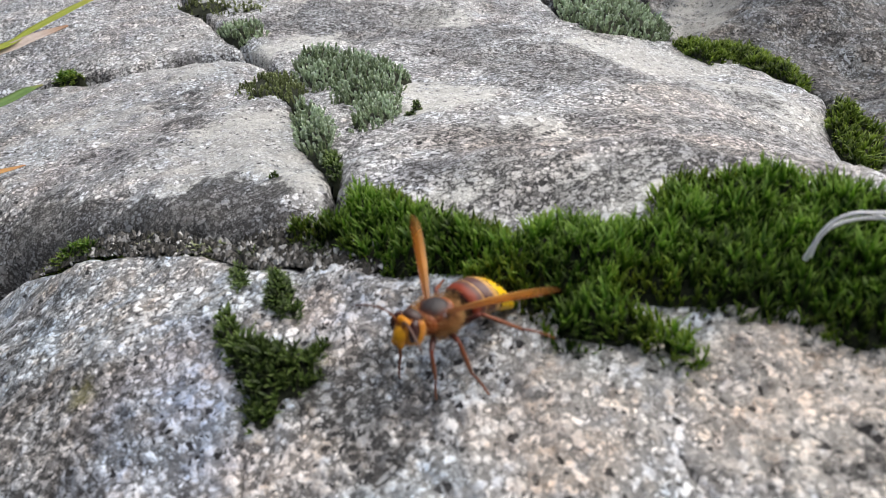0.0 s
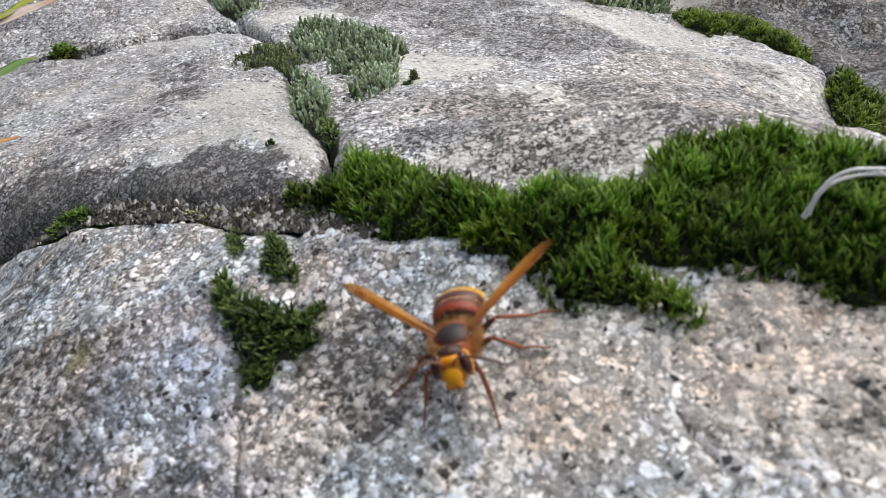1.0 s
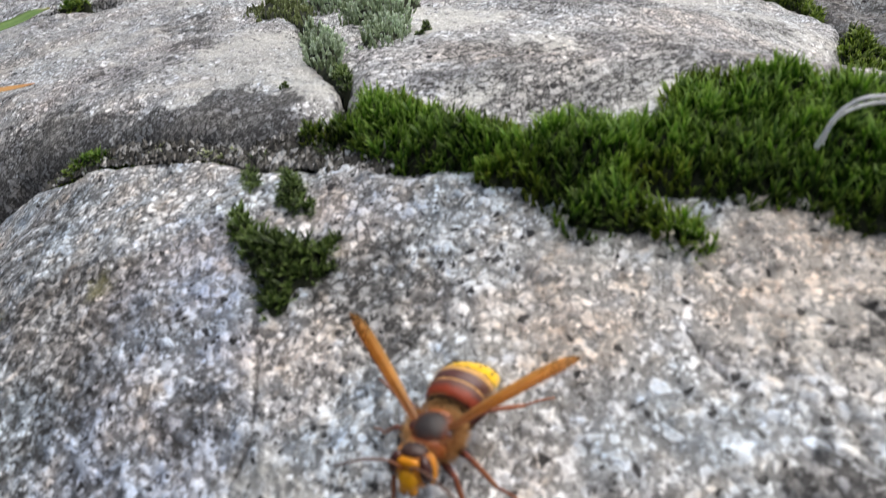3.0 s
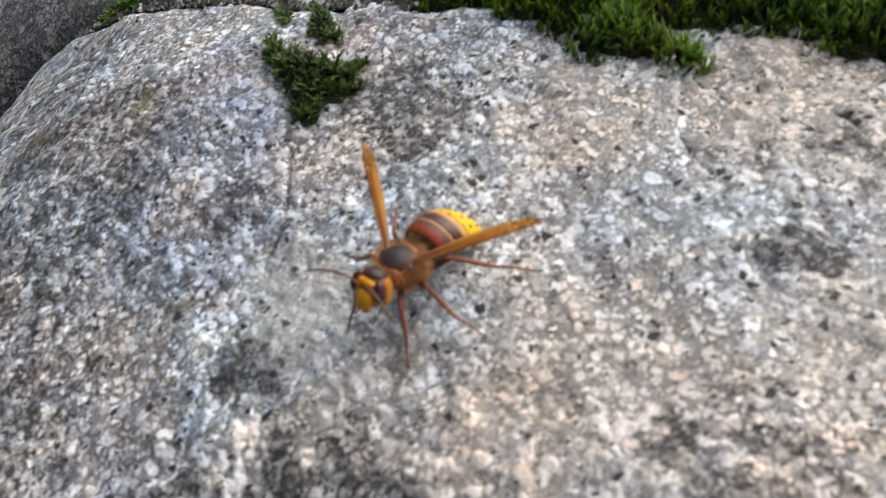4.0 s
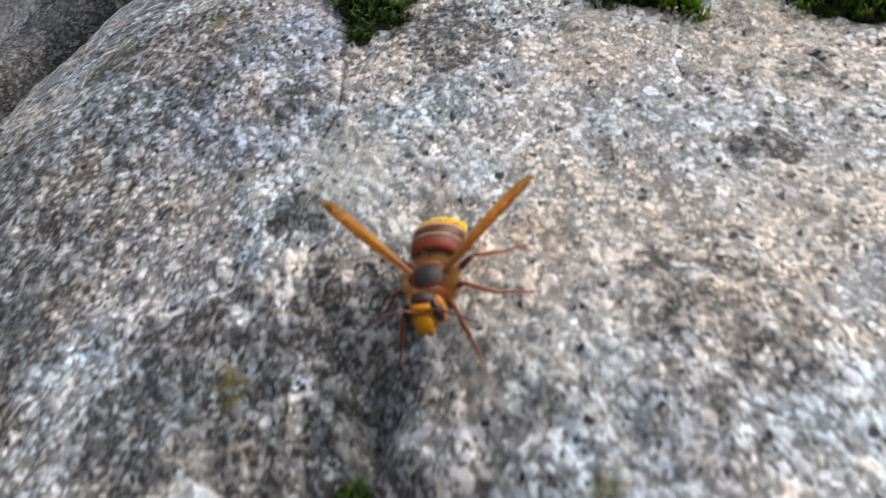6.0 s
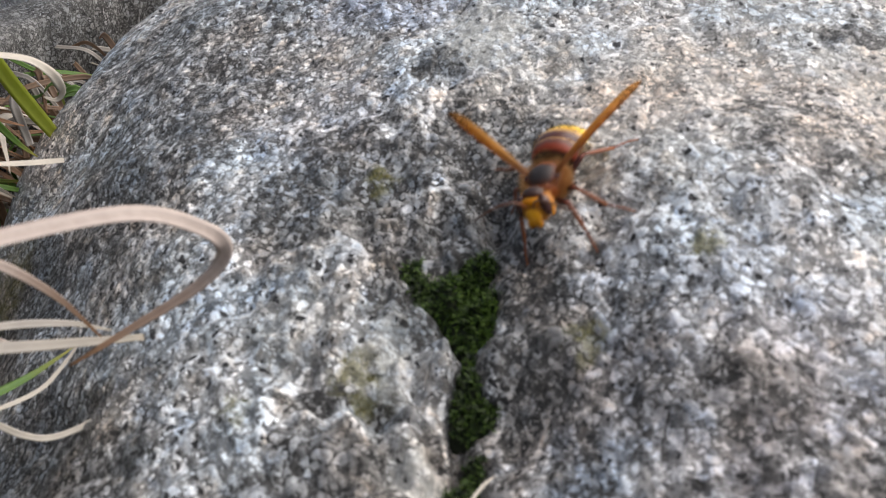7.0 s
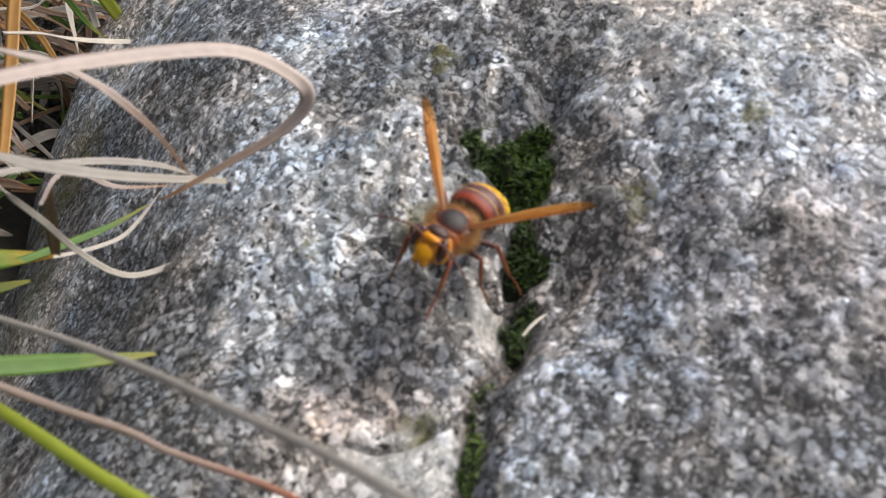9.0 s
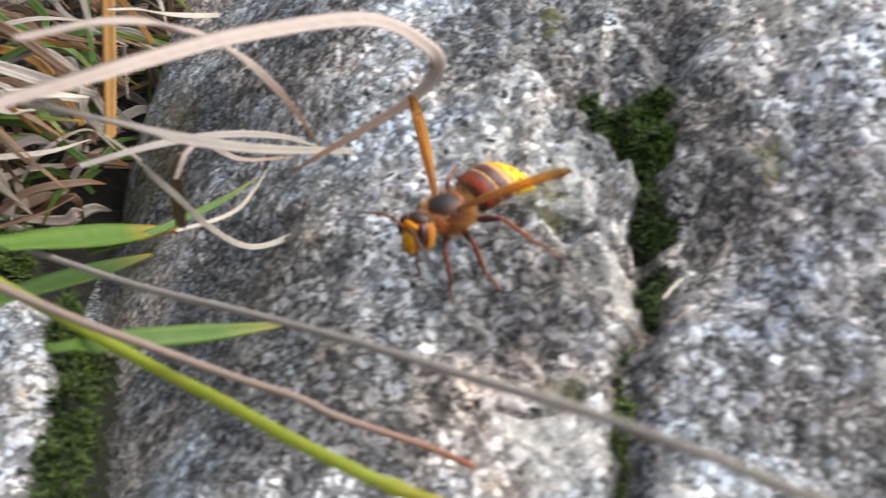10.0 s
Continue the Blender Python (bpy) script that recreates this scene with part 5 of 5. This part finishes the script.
FACE = chitin("hornet_face", [(0.0, (0.66, 0.27, 0.003)), (1.0, (0.74, 0.34, 0.004))], "v", 0.35)
CROWN = chitin("hornet_crown", [(0.0, (0.64, 0.24, 0.004)), (1.0, (0.66, 0.25, 0.004))], "v", 0.35)
CHEEK = chitin("hornet_cheek", [(0.0, (0.62, 0.25, 0.02)), (1.0, (0.52, 0.19, 0.016))], "v", 0.4)
MANDIBLE = chitin("hornet_mandible", [(0.0, (0.10, 0.03, 0.01)), (0.4, (0.50, 0.19, 0.01)), (1.0, (0.66, 0.28, 0.01))], "v", 0.35)
VERTEX = chitin("hornet_vertex", [(0.0, (0.10, 0.03, 0.012)), (1.0, (0.035, 0.02, 0.016))], "v", 0.45)
EYE = chitin("hornet_eye", [(0.0, (0.040, 0.010, 0.006)), (1.0, (0.055, 0.016, 0.010))], "v", 0.18, 0.00002, 0.6)
LEG = chitin("hornet_leg", [(0.0, (0.035, 0.014, 0.011)), (0.7, (0.06, 0.016, 0.012)), (1.0, (0.22, 0.045, 0.018))], "u", 0.38)
SHIN = chitin("hornet_shin", [(0.0, (0.15, 0.034, 0.016)), (1.0, (0.30, 0.105, 0.04))], "u", 0.4)
FEELER = chitin("hornet_feeler", [(0.0, (0.28, 0.08, 0.015)), (0.3, (0.14, 0.06, 0.035)), (1.0, (0.10, 0.06, 0.045))], "u", 0.45)
HAIR = plain("hornet_hair", (0.56, 0.32, 0.12), 0.7, 0.35, 1500.0)
BELLY = chitin("hornet_waist", [(0.0, DARK), (1.0, DARK)], "u", 0.5)


def wing_material():
    k = Nodes("hornet_wing")
    u, v = k.value("u"), k.value("v")
    at = k.coords()
    streak = k.noise(at, 1400.0, 4.0)["Fac"]
    colour = k.ramp(k.math("ADD", v, k.math("MULTIPLY", k.math("SUBTRACT", streak, 0.5), 0.5)), [(0.0, (0.42, 0.15, 0.02)), (0.3, (0.70, 0.29, 0.04)), (0.75, (0.85, 0.44, 0.09)), (1.0, (0.78, 0.48, 0.18))])
    colour = k.mix(k.ramp(u, [(0.1, 0.75), (0.4, 0.0)]), colour, (0.30, 0.12, 0.06))
    colour = k.mix(k.ramp(u, [(0.75, 0.0), (1.0, 0.5)]), colour, (0.42, 0.26, 0.14))
    m = k.finish(colour, 0.3, k.bump(streak, 0.00005, 0.7))
    t = k.put("ShaderNodeBsdfTranslucent")
    k.l.new(colour, t.inputs[0])
    both = k.put("ShaderNodeMixShader", None, i0=0.45)
    k.l.new(k.out.outputs[0], both.inputs[1])
    k.l.new(t.outputs[0], both.inputs[2])
    clear = k.put("ShaderNodeBsdfTransparent")
    k.l.new(k.mix(0.5, (1.0, 0.9, 0.7), colour), clear.inputs[0])
    last = k.put("ShaderNodeMixShader", None)
    k.l.new(k.ramp(u, [(0.15, 0.18), (0.5, 0.46), (0.8, 0.70), (1.0, 0.96)]), last.inputs[0])
    k.l.new(both.outputs[0], last.inputs[1])
    k.l.new(clear.outputs[0], last.inputs[2])
    k.l.new(last.outputs[0], k.n["Material Output"].inputs["Surface"])
    return m


WING = wing_material()
VEIN = plain("hornet_wing_vein", (0.30, 0.11, 0.03), 0.4, 0.2)


def hairs(parent, centre, radii, count, length, seed, keep):
    """Short fine hairs standing on an oval."""
    rng = random.Random(seed)
    verts, faces = [], []
    while len(faces) < count:
        n = Vector((rng.gauss(0, 1), rng.gauss(0, 1), rng.gauss(0, 1))).normalized()
        if not keep(n):
            continue
        p = Vector([(c + r * a) * MM for c, r, a in zip(centre, radii, n)])
        d = (n + Vector((rng.uniform(-0.5, 0.5), rng.uniform(-0.5, 0.5), rng.uniform(-0.2, 0.5)))).normalized() * length * rng.uniform(0.6, 1.2) * MM
        s = d.cross(Vector((rng.random(), rng.random(), 0.3))).normalized() * 0.04 * MM
        k = len(verts)
        verts += [tuple(p - s), tuple(p + s), tuple(p + d)]
        faces.append((k, k + 1, k + 2))
    ob = mesh_object("hairs", verts, faces, HAIR, parent, "fine golden-brown hairs")
    tagged(ob, "", "", "", "stuff")


WING_ROOT, WING_TIP = Vector((2.6, 0.6, 7.8)), Vector((19.7, -11.5, 15.7))


def make_wing(hornet, side):
    """A wing folded lengthwise into a narrow stiff fan."""
    root, tip = Vector((WING_ROOT.x * side, WING_ROOT.y, WING_ROOT.z)), Vector((WING_TIP.x * side, WING_TIP.y, WING_TIP.z))
    along = (tip - root).normalized()
    back = (Vector((0, -1, 0)) - along * along.dot(Vector((0, -1, 0)))).normalized()
    back = (back + Vector((0, 0, 0.42))).normalized()
    normal = along.cross(back).normalized()
    length = (tip - root).length
    bm = bmesh.new()
    lu, lv = bm.verts.layers.float.new("u"), bm.verts.layers.float.new("v")
    steps, lanes, grid = 26, 7, []
    for layer in (1, -1):
        rows = []
        for k in range(steps):
            s = k / (steps - 1)
            width = 2.5 * (0.22 + 0.68 * math.sin(math.pi * min(1.0, 0.08 + 0.60 * s))) * (1 if s < 0.8 else math.sqrt(max(0.004, 1 - ((s - 0.8) / 0.2) ** 2)))
            row = []
            for j in range(lanes):
                w = j / (lanes - 1)
                p = along * (length * s) + back * (width * (w - 0.25)) + normal * (0.16 * math.sin(w * 9) * (1 - 0.4 * s) + 0.9 * math.sin(math.pi * s) * 0.4 + layer * 0.035)
                v = bm.verts.new(p * MM)
                v[lu], v[lv] = s, w
                row.append(v)
            rows.append(row)
        grid.append(rows)
    for rows in grid:
        for a, b in zip(rows, rows[1:]):
            for j in range(lanes - 1):
                bm.faces.new((a[j], a[j + 1], b[j + 1], b[j]))
    t, u = grid
    for k in range(steps - 1):
        for j in (0, lanes - 1):
            bm.faces.new((t[k][j], t[k + 1][j], u[k + 1][j], u[k][j]))
    wing = part("wing", bm, WING, hornet, "narrow folded amber wing")
    wing.location = root * MM
    for offset, reach, thick in ((-0.24, 0.86, 0.16), (0.16, 0.72, 0.09), (0.42, 0.6, 0.07)):
        pts, radii = [], []
        for k in range(12):
            s = reach * k / 11
            width = 2.5 * (0.22 + 0.68 * math.sin(math.pi * min(1.0, 0.08 + 0.60 * s)))
            p = along * (length * s) + back * (width * offset) + normal * (0.9 * math.sin(math.pi * s) * 0.4 + 0.08)
            pts.append(p)
            radii.append(thick * (1 - 0.6 * k / 11))
        part("wing_vein", limb(pts, radii, 6), VEIN, wing, "dark brown wing vein")
    return wing


def make_leg(hornet, name, side, hip, knee, ankle, foot):
    """Thigh at the hip, with shin and foot under it."""
    def rel(p):
        return Vector(((p[0] - hip[0]) * side, p[1] - hip[1], p[2] - hip[2]))
    h, k, a, f = Vector((0, 0, 0)), rel(knee), rel(ankle), rel(foot)
    thigh = part(name, limb([h, h.lerp(k, 0.12), h.lerp(k, 0.45), h.lerp(k, 0.85), k], (0.45, 0.55, 0.66, 0.5, 0.34)), LEG, hornet)
    thigh.location = Vector((hip[0] * side, hip[1], hip[2])) * MM
    part("shin", limb([k, k.lerp(a, 0.1), k.lerp(a, 0.6), a], (0.32, 0.4, 0.44, 0.32)), SHIN, thigh)
    pts, radii = [], []
    for j in range(11):
        s = j / 10
        p = a.lerp(f, s)
        p.z += 0.35 * math.sin(math.pi * s)
        pts.append(p)
        radii.append((0.28 if j % 2 == 0 else 0.21) * (1 - 0.25 * s))
    part("foot", limb(pts, radii, 7), SHIN, thigh, "reddish segmented foot")
    for claw in (-1, 1):
        tipv = f + (f - a).normalized() * 0.7 + Vector((0.35 * claw, 0.2 * claw, -0.25))
        part("claw", limb([f, f.lerp(tipv, 0.6) + Vector((0, 0, 0.1)), tipv], (0.14, 0.1, 0.03), 6), BELLY, thigh)
    return thigh, f * MM


ABDOMEN = [
    (-4.20, 4.70, 0.74, 0.76), (-4.45, 5.00, 1.84, 1.76), (-4.90, 5.40, 2.70, 2.48), (-5.80, 5.60, 3.05, 2.80), (-7.20, 5.50, 3.17, 2.88), (-8.10, 5.40, 3.18, 2.87), (-8.40, 5.38, 3.08, 2.80),
    (-9.00, 5.32, 3.22, 2.90), (-10.3, 5.12, 3.30, 2.95), (-11.4, 4.92, 3.29, 2.95), (-11.7, 4.86, 3.16, 2.84), (-12.2, 4.74, 3.22, 2.87), (-13.2, 4.50, 3.15, 2.80), (-14.2, 4.20, 3.04, 2.71), (-14.5, 4.12, 2.90, 2.60),
    (-14.9, 3.98, 2.85, 2.52), (-15.9, 3.60, 2.58, 2.28), (-16.2, 3.48, 2.44, 2.14), (-16.7, 3.24, 2.25, 1.95), (-17.5, 2.86, 1.79, 1.57), (-17.8, 2.70, 1.62, 1.43), (-18.2, 2.50, 1.38, 1.23), (-18.8, 2.18, 0.83, 0.76), (-19.1, 2.00, 0.24, 0.24)]


ABDOMEN = [(y, z - 0.034 * max(0.0, -y - 8.0) ** 2, rx, rz) for y, z, rx, rz in ABDOMEN]


def abdomen_at(y):
    """Centre height and half sizes of the abdomen there."""
    ys = [-r[0] for r in ABDOMEN]
    return [float(np.interp(-y, ys, [r[c] for r in ABDOMEN])) for c in (1, 2, 3)]


def make_hornet():
    hornet = new("hornet")
    tagged(hornet, "European hornet with raised amber wings and a yellow banded abdomen", "hornet")
    part("thorax", shell([(4.3, 5.7, 0.6, 0.6), (3.9, 5.6, 1.7, 1.5), (3.0, 5.7, 2.4, 2.1), (1.6, 5.8, 2.85, 2.55), (0.2, 5.8, 2.95, 2.7), (-1.2, 5.7, 2.8, 2.5), (-2.5, 5.4, 2.3, 2.1), (-3.5, 5.0, 1.5, 1.5), (-4.0, 4.7, 0.7, 0.8)], 24), THORAX, hornet, "reddish-brown furry thorax")
    part("scutum", oval((0, 0.75, 7.35), (3.0, 3.0, 1.95), (0, 0, 0), 18), SCUTUM, hornet, "dark round shield on the back")
    part("collar", shell([(4.6, 5.9, 0.9, 0.8), (4.2, 5.9, 1.7, 1.5), (3.6, 5.95, 2.2, 1.85), (2.9, 5.9, 2.42, 2.05), (2.4, 5.8, 2.3, 1.9)], 22), COLLAR, hornet, "reddish collar behind the head")
    part("neck", shell([(5.9, 6.5, 0.8, 0.8), (5.2, 6.3, 0.95, 0.9), (4.4, 6.0, 1.2, 1.1)], 14), BELLY, hornet)
    part("scutellum", oval((0, -2.0, 7.5), (2.1, 0.95, 0.8)), SCUTELLUM, hornet)
    wings = []
    for side in (-1, 1):
        part("wing_base", oval((2.75 * side, 0.9, 7.5), (0.9, 1.1, 0.6)), LEG, hornet, "reddish wing base")
        wings.append((make_wing(hornet, side), side))
    part("waist", shell([(-3.6, 4.7, 0.7, 0.7), (-4.0, 4.6, 0.6, 0.6), (-4.4, 4.8, 0.9, 0.9)], 14), BELLY, hornet)
    # the abdomen, ring by ring
    rings = (
        (SEGMENT_FIRST, 0, 7, "first abdomen ring, black and red"),
        (SEGMENT_SECOND, 6, 11, "purple-brown abdomen ring with a yellow edge"),
        (SEGMENT_THIRD, 10, 15, "yellow abdomen ring with a brown toothed band"),
        (SEGMENT_YELLOW, 14, 18, "yellow abdomen ring"),
        (SEGMENT_YELLOW, 17, 21, "yellow abdomen ring"),
        (SEGMENT_YELLOW, 20, 24, "yellow abdomen tip"))
    for mat, first, last, label in rings:
        ring = ABDOMEN[first:last]
        if first:
            y, z, rx, rz = ring[0]
            ring = [(y + 0.35, z + 0.05, rx - 0.16, rz - 0.14)] + ring
        part("abdomen_segment", shell(ring, 28, True, 1.46), mat, hornet, label)
    for y in (-13.3, -15.3):
        z, rx, rz = abdomen_at(y)
        for turn in (-58, -27, 27, 58):
            a = radians(turn)
            part("spot", oval((1.46 * rx * math.sin(a), y, z + 1.2 * rz * math.cos(a)), (0.30, 0.36, 0.10), (12, turn, 0), 8), BELLY, hornet, "small dark spot")
    # the head, its face turned forwards and a little up
    head = part("head", oval((0, 0, 0), (3.25, 2.1, 3.15), (0, 0, 0), 18), HEAD, hornet, "reddish-brown head with a yellow face")
    head.matrix_basis = pose(0, 7.2 * MM, 6.9 * MM, 30)
    part("crown", oval((0, -0.1, 2.35), (2.1, 1.75, 1.15), (0, 0, 0), 12), VERTEX, head, "dark brown crown of the head")
    part("brow", oval((0, 1.55, 1.25), (1.95, 0.75, 0.8), (0, 0, 0)), CROWN, head, "orange-yellow brow")
    part("face_plate", oval((0, 1.6, -1.35), (1.65, 0.9, 1.75), (0, 0, 0)), FACE, head, "yellow face plate")
    for side in (-1, 1):
        part("eye", oval((2.35 * side, 0.85, 0.35), (1.05, 1.35, 2.15), (0, -12 * side, -28 * side)), EYE, head, "dark brown compound eye")
        part("mandible", oval((0.75 * side, 1.4, -3.0), (0.8, 0.65, 0.95), (-8, 16 * side, 0), 10), MANDIBLE, head, "orange mandible")
        part("cheek", oval((2.55 * side, -0.55, 0.1), (0.9, 0.95, 2.4), (0, -8 * side, 0), 12), CHEEK, head, "orange cheek behind the eye")
        feeler = [(0.7 * side, 2.2, 0.5), (1.3 * side, 3.2, 1.5), (2.3 * side, 3.9, 2.1), (4.0 * side, 4.6, 2.1), (5.8 * side, 5.1, 1.7), (7.4 * side, 5.4, 1.1), (8.9 * side, 5.6, 0.4), (10.0 * side, 5.6, -0.3)]
        part("antenna", limb(feeler, (0.28, 0.22, 0.2, 0.22, 0.21, 0.2, 0.18, 0.1)), FEELER, head, "thin dark antenna")
    for x, y in ((0, 0.75), (-0.4, 0.25), (0.4, 0.25)):
        part("simple_eye", oval((x, y, 3.42 - 0.18 * y), (0.18, 0.18, 0.14), (0, 0, 0), 6), EYE, head)
    hairs(hornet, (0, 0.3, 5.8), (3.95, 4.0, 3.15), 4600, 1.8, 3, lambda n: n.z < 0.62)
    hairs(hornet, (0, -5.2, 5.2), (3.4, 0.9, 2.9), 900, 1.1, 5, lambda n: n.z > -0.2)
    hairs(hornet, (0, -9.0, 5.2), (4.7, 4.5, 3.45), 1100, 0.8, 6, lambda n: n.z < 0.7 and n.y > -0.8)
    hairs(head, (0, -0.4, 0), (3.2, 1.9, 3.1), 620, 0.7, 8, lambda n: n.y < 0.1)
    legs = []
    for side in (-1, 1):
        legs.append(make_leg(hornet, "front_leg", side, (1.9, 3.2, 3.8), (4.8, 6.2, 4.6), (6.0, 8.4, -0.8), (6.9, 10.8, -4.8)) + (side, 0))
        legs.append(make_leg(hornet, "middle_leg", side, (2.6, 0.2, 3.4), (6.6, 1.4, 4.9), (10.2, 0.8, -1.0), (13.8, -0.6, -4.8)) + (side, 1))
        legs.append(make_leg(hornet, "hind_leg", side, (2.4, -2.4, 3.4), (6.8, -5.4, 5.0), (11.0, -9.8, -0.2), (14.6, -14.0, -4.2)) + (side, 2))
    return hornet, wings, legs


HORNET, WINGS, LEGS = make_hornet()

# seconds, place on the slope, height over it in millimetres, heading, pitch and lean in degrees, lift and sweep of the wings
STEPS = [
    (0.0, 0.0009, 0.1237, 5.3, -138, 15, 1, -2, 1), (0.2, 0.0021, 0.1191, 4.9, -130, 13, 2, -3, 1), (0.5, 0.0051, 0.1160, 4.2, -111, 12, 7, -6, 2), (0.8, 0.0056, 0.1117, 3.8, -102, 12, 6, -6, -0), (1.0, 0.0053, 0.1094, 3.5, -94, 10, 3, -6, -2),
    (1.2, 0.0054, 0.1061, 3.6, -91, 5, 1, -5, -2), (1.5, 0.0061, 0.1014, 3.6, -88, 7, -5, -4, -1), (1.8, 0.0040, 0.0992, 3.7, -91, 8, -5, -3, -1), (2.0, 0.0035, 0.0955, 3.8, -95, 7, -5, -2, -1), (2.2, 0.0032, 0.0908, 3.8, -103, 7, -4, -2, -2),
    (2.7, 0.0005, 0.0827, 4.0, -112, 10, -1, -3, -2), (3.3, -0.0026, 0.0751, 4.1, -119, 12, 3, -3, -2), (3.5, -0.0045, 0.0736, 4.1, -123, 12, 5, -3, -2), (3.7, -0.0069, 0.0764, 4.1, -126, 8, 4, -4, -3), (4.0, -0.0089, 0.0682, 4.0, -127, 9, 2, -4, -5),
    (4.3, -0.0088, 0.0680, 3.4, -120, 11, 5, -6, -4), (4.5, -0.0084, 0.0649, 2.9, -109, 9, 7, -7, -3), (4.7, -0.0066, 0.0630, 2.9, -103, 10, 3, -7, -4), (5.0, -0.0045, 0.0560, 2.8, -80, 5, -7, -8, -6), (5.2, -0.0026, 0.0517, 3.0, -77, 2, -8, -6, -5),
    (5.7, -0.0037, 0.0411, 3.4, -87, 2, -5, -1, -2), (6.3, -0.0042, 0.0272, 3.8, -101, 2, -2, 4, 0), (6.5, -0.0015, 0.0228, 3.9, -98, 0, -4, 5, 1), (6.8, -0.0013, 0.0165, 3.8, -107, 4, -3, 4, 2), (7.0, -0.0020, 0.0132, 3.7, -108, 4, -1, 4, 3),
    (7.2, -0.0075, 0.0015, 3.9, -83, -4, 7, 6, 0), (7.5, -0.0048, -0.0063, 4.2, -95, -5, 13, 9, -4), (7.8, -0.0039, -0.0151, 4.2, -100, 2, 15, 9, -3), (8.0, -0.0138, -0.0159, 4.2, -110, -3, 20, 8, -2), (8.2, -0.0171, -0.0141, 4.4, -117, -6, 16, 9, -3),
    (8.5, -0.0191, -0.0199, 4.8, -116, -8, 10, 9, -3), (8.8, -0.0217, -0.0278, 4.8, -104, 3, 3, 7, -2), (9.0, -0.0250, -0.0298, 4.7, -109, 8, -3, 5, -2), (9.3, -0.0303, -0.0310, 6.2, -119, 12, -8, 4, -1), (9.5, -0.0319, -0.0336, 7.2, -125, 14, -7, 3, -0),
    (9.6, -0.0372, -0.0365, 7.1, -121, 14, -4, 3, 0), (9.8, -0.0406, -0.0360, 6.8, -122, 11, 1, 3, 1), (10.0, -0.0431, -0.0373, 6.5, -123, 6, 7, 2, 2),
]


def stand(x, y, height, heading, pitch, lean):
    """The pose of the hornet on the slope there."""
    h = 0.008
    n = Vector((-float(lie(x + h, y) - lie(x - h, y)) / (2 * h), -float(lie(x, y + h) - lie(x, y - h)) / (2 * h), 1)).normalized()
    f = Vector((math.cos(radians(heading)), math.sin(radians(heading)), 0))
    f = (f - n * f.dot(n)).normalized()
    r = f.cross(n)
    turn = Matrix((r, f, n)).transposed().to_4x4()
    return Matrix.Translation(Vector((x, y, float(lie(x, y)))) + n * (height * MM)) @ turn @ pose(0, 0, 0, pitch, 0, 0) @ pose(0, 0, 0, 0, lean, 0)


def surface(p):
    """Height of the boulder's skin under a point."""
    x, y = np.array([p.x]), np.array([p.y])
    return max(float(rock_height(x, y, OUTLINE_A, 0.014, 0.010, 0.0, 3, CRACKS)[0][0]), float(lie(p.x, p.y)) - 0.004) + 0.0003


def leg_turn(body, hip, foot, swing):
    """The turn at the hip that sets the foot on the rock."""
    axis = foot.cross(Vector((0, 0, 1))).normalized()
    low, high = radians(-50), radians(50)
    for _ in range(14):
        a = 0.5 * (low + high)
        turn = swing @ Matrix.Rotation(a, 4, axis)
        p = body @ (hip + turn @ foot)
        if p.z > surface(p):
            high = a
        else:
            low = a
    return turn


def motions():
    walk(HORNET, [(s[0], stand(*s[1:7])) for s in STEPS])
    for wing, side in WINGS:
        root = wing.location.copy()
        walk(wing, [(s[0], Matrix.Translation(root) @ pose(0, 0, 0, 0, -s[7] * side, s[8] * side)) for s in STEPS])
    times = [s[0] for s in STEPS]
    for leg, foot, side, pair in LEGS:
        hip = leg.location.copy()
        rows = []
        for k in range(51):
            t = 0.2 * k
            body = stand(*[float(np.interp(t, times, [s[c] for s in STEPS])) for c in range(1, 7)])
            phase = 2 * math.pi * t / 0.8 + math.pi * (pair + (side > 0))
            turn = leg_turn(body, hip, foot, pose(0, 0, 0, 0, 0, 12 * math.sin(phase) * side))
            turn = turn @ pose(0, 0, 0, 0, -max(0.0, 7 * math.cos(phase)) * side, 0)
            rows.append((t, Matrix.Translation(hip) @ turn))
        walk(leg, rows)


motions()
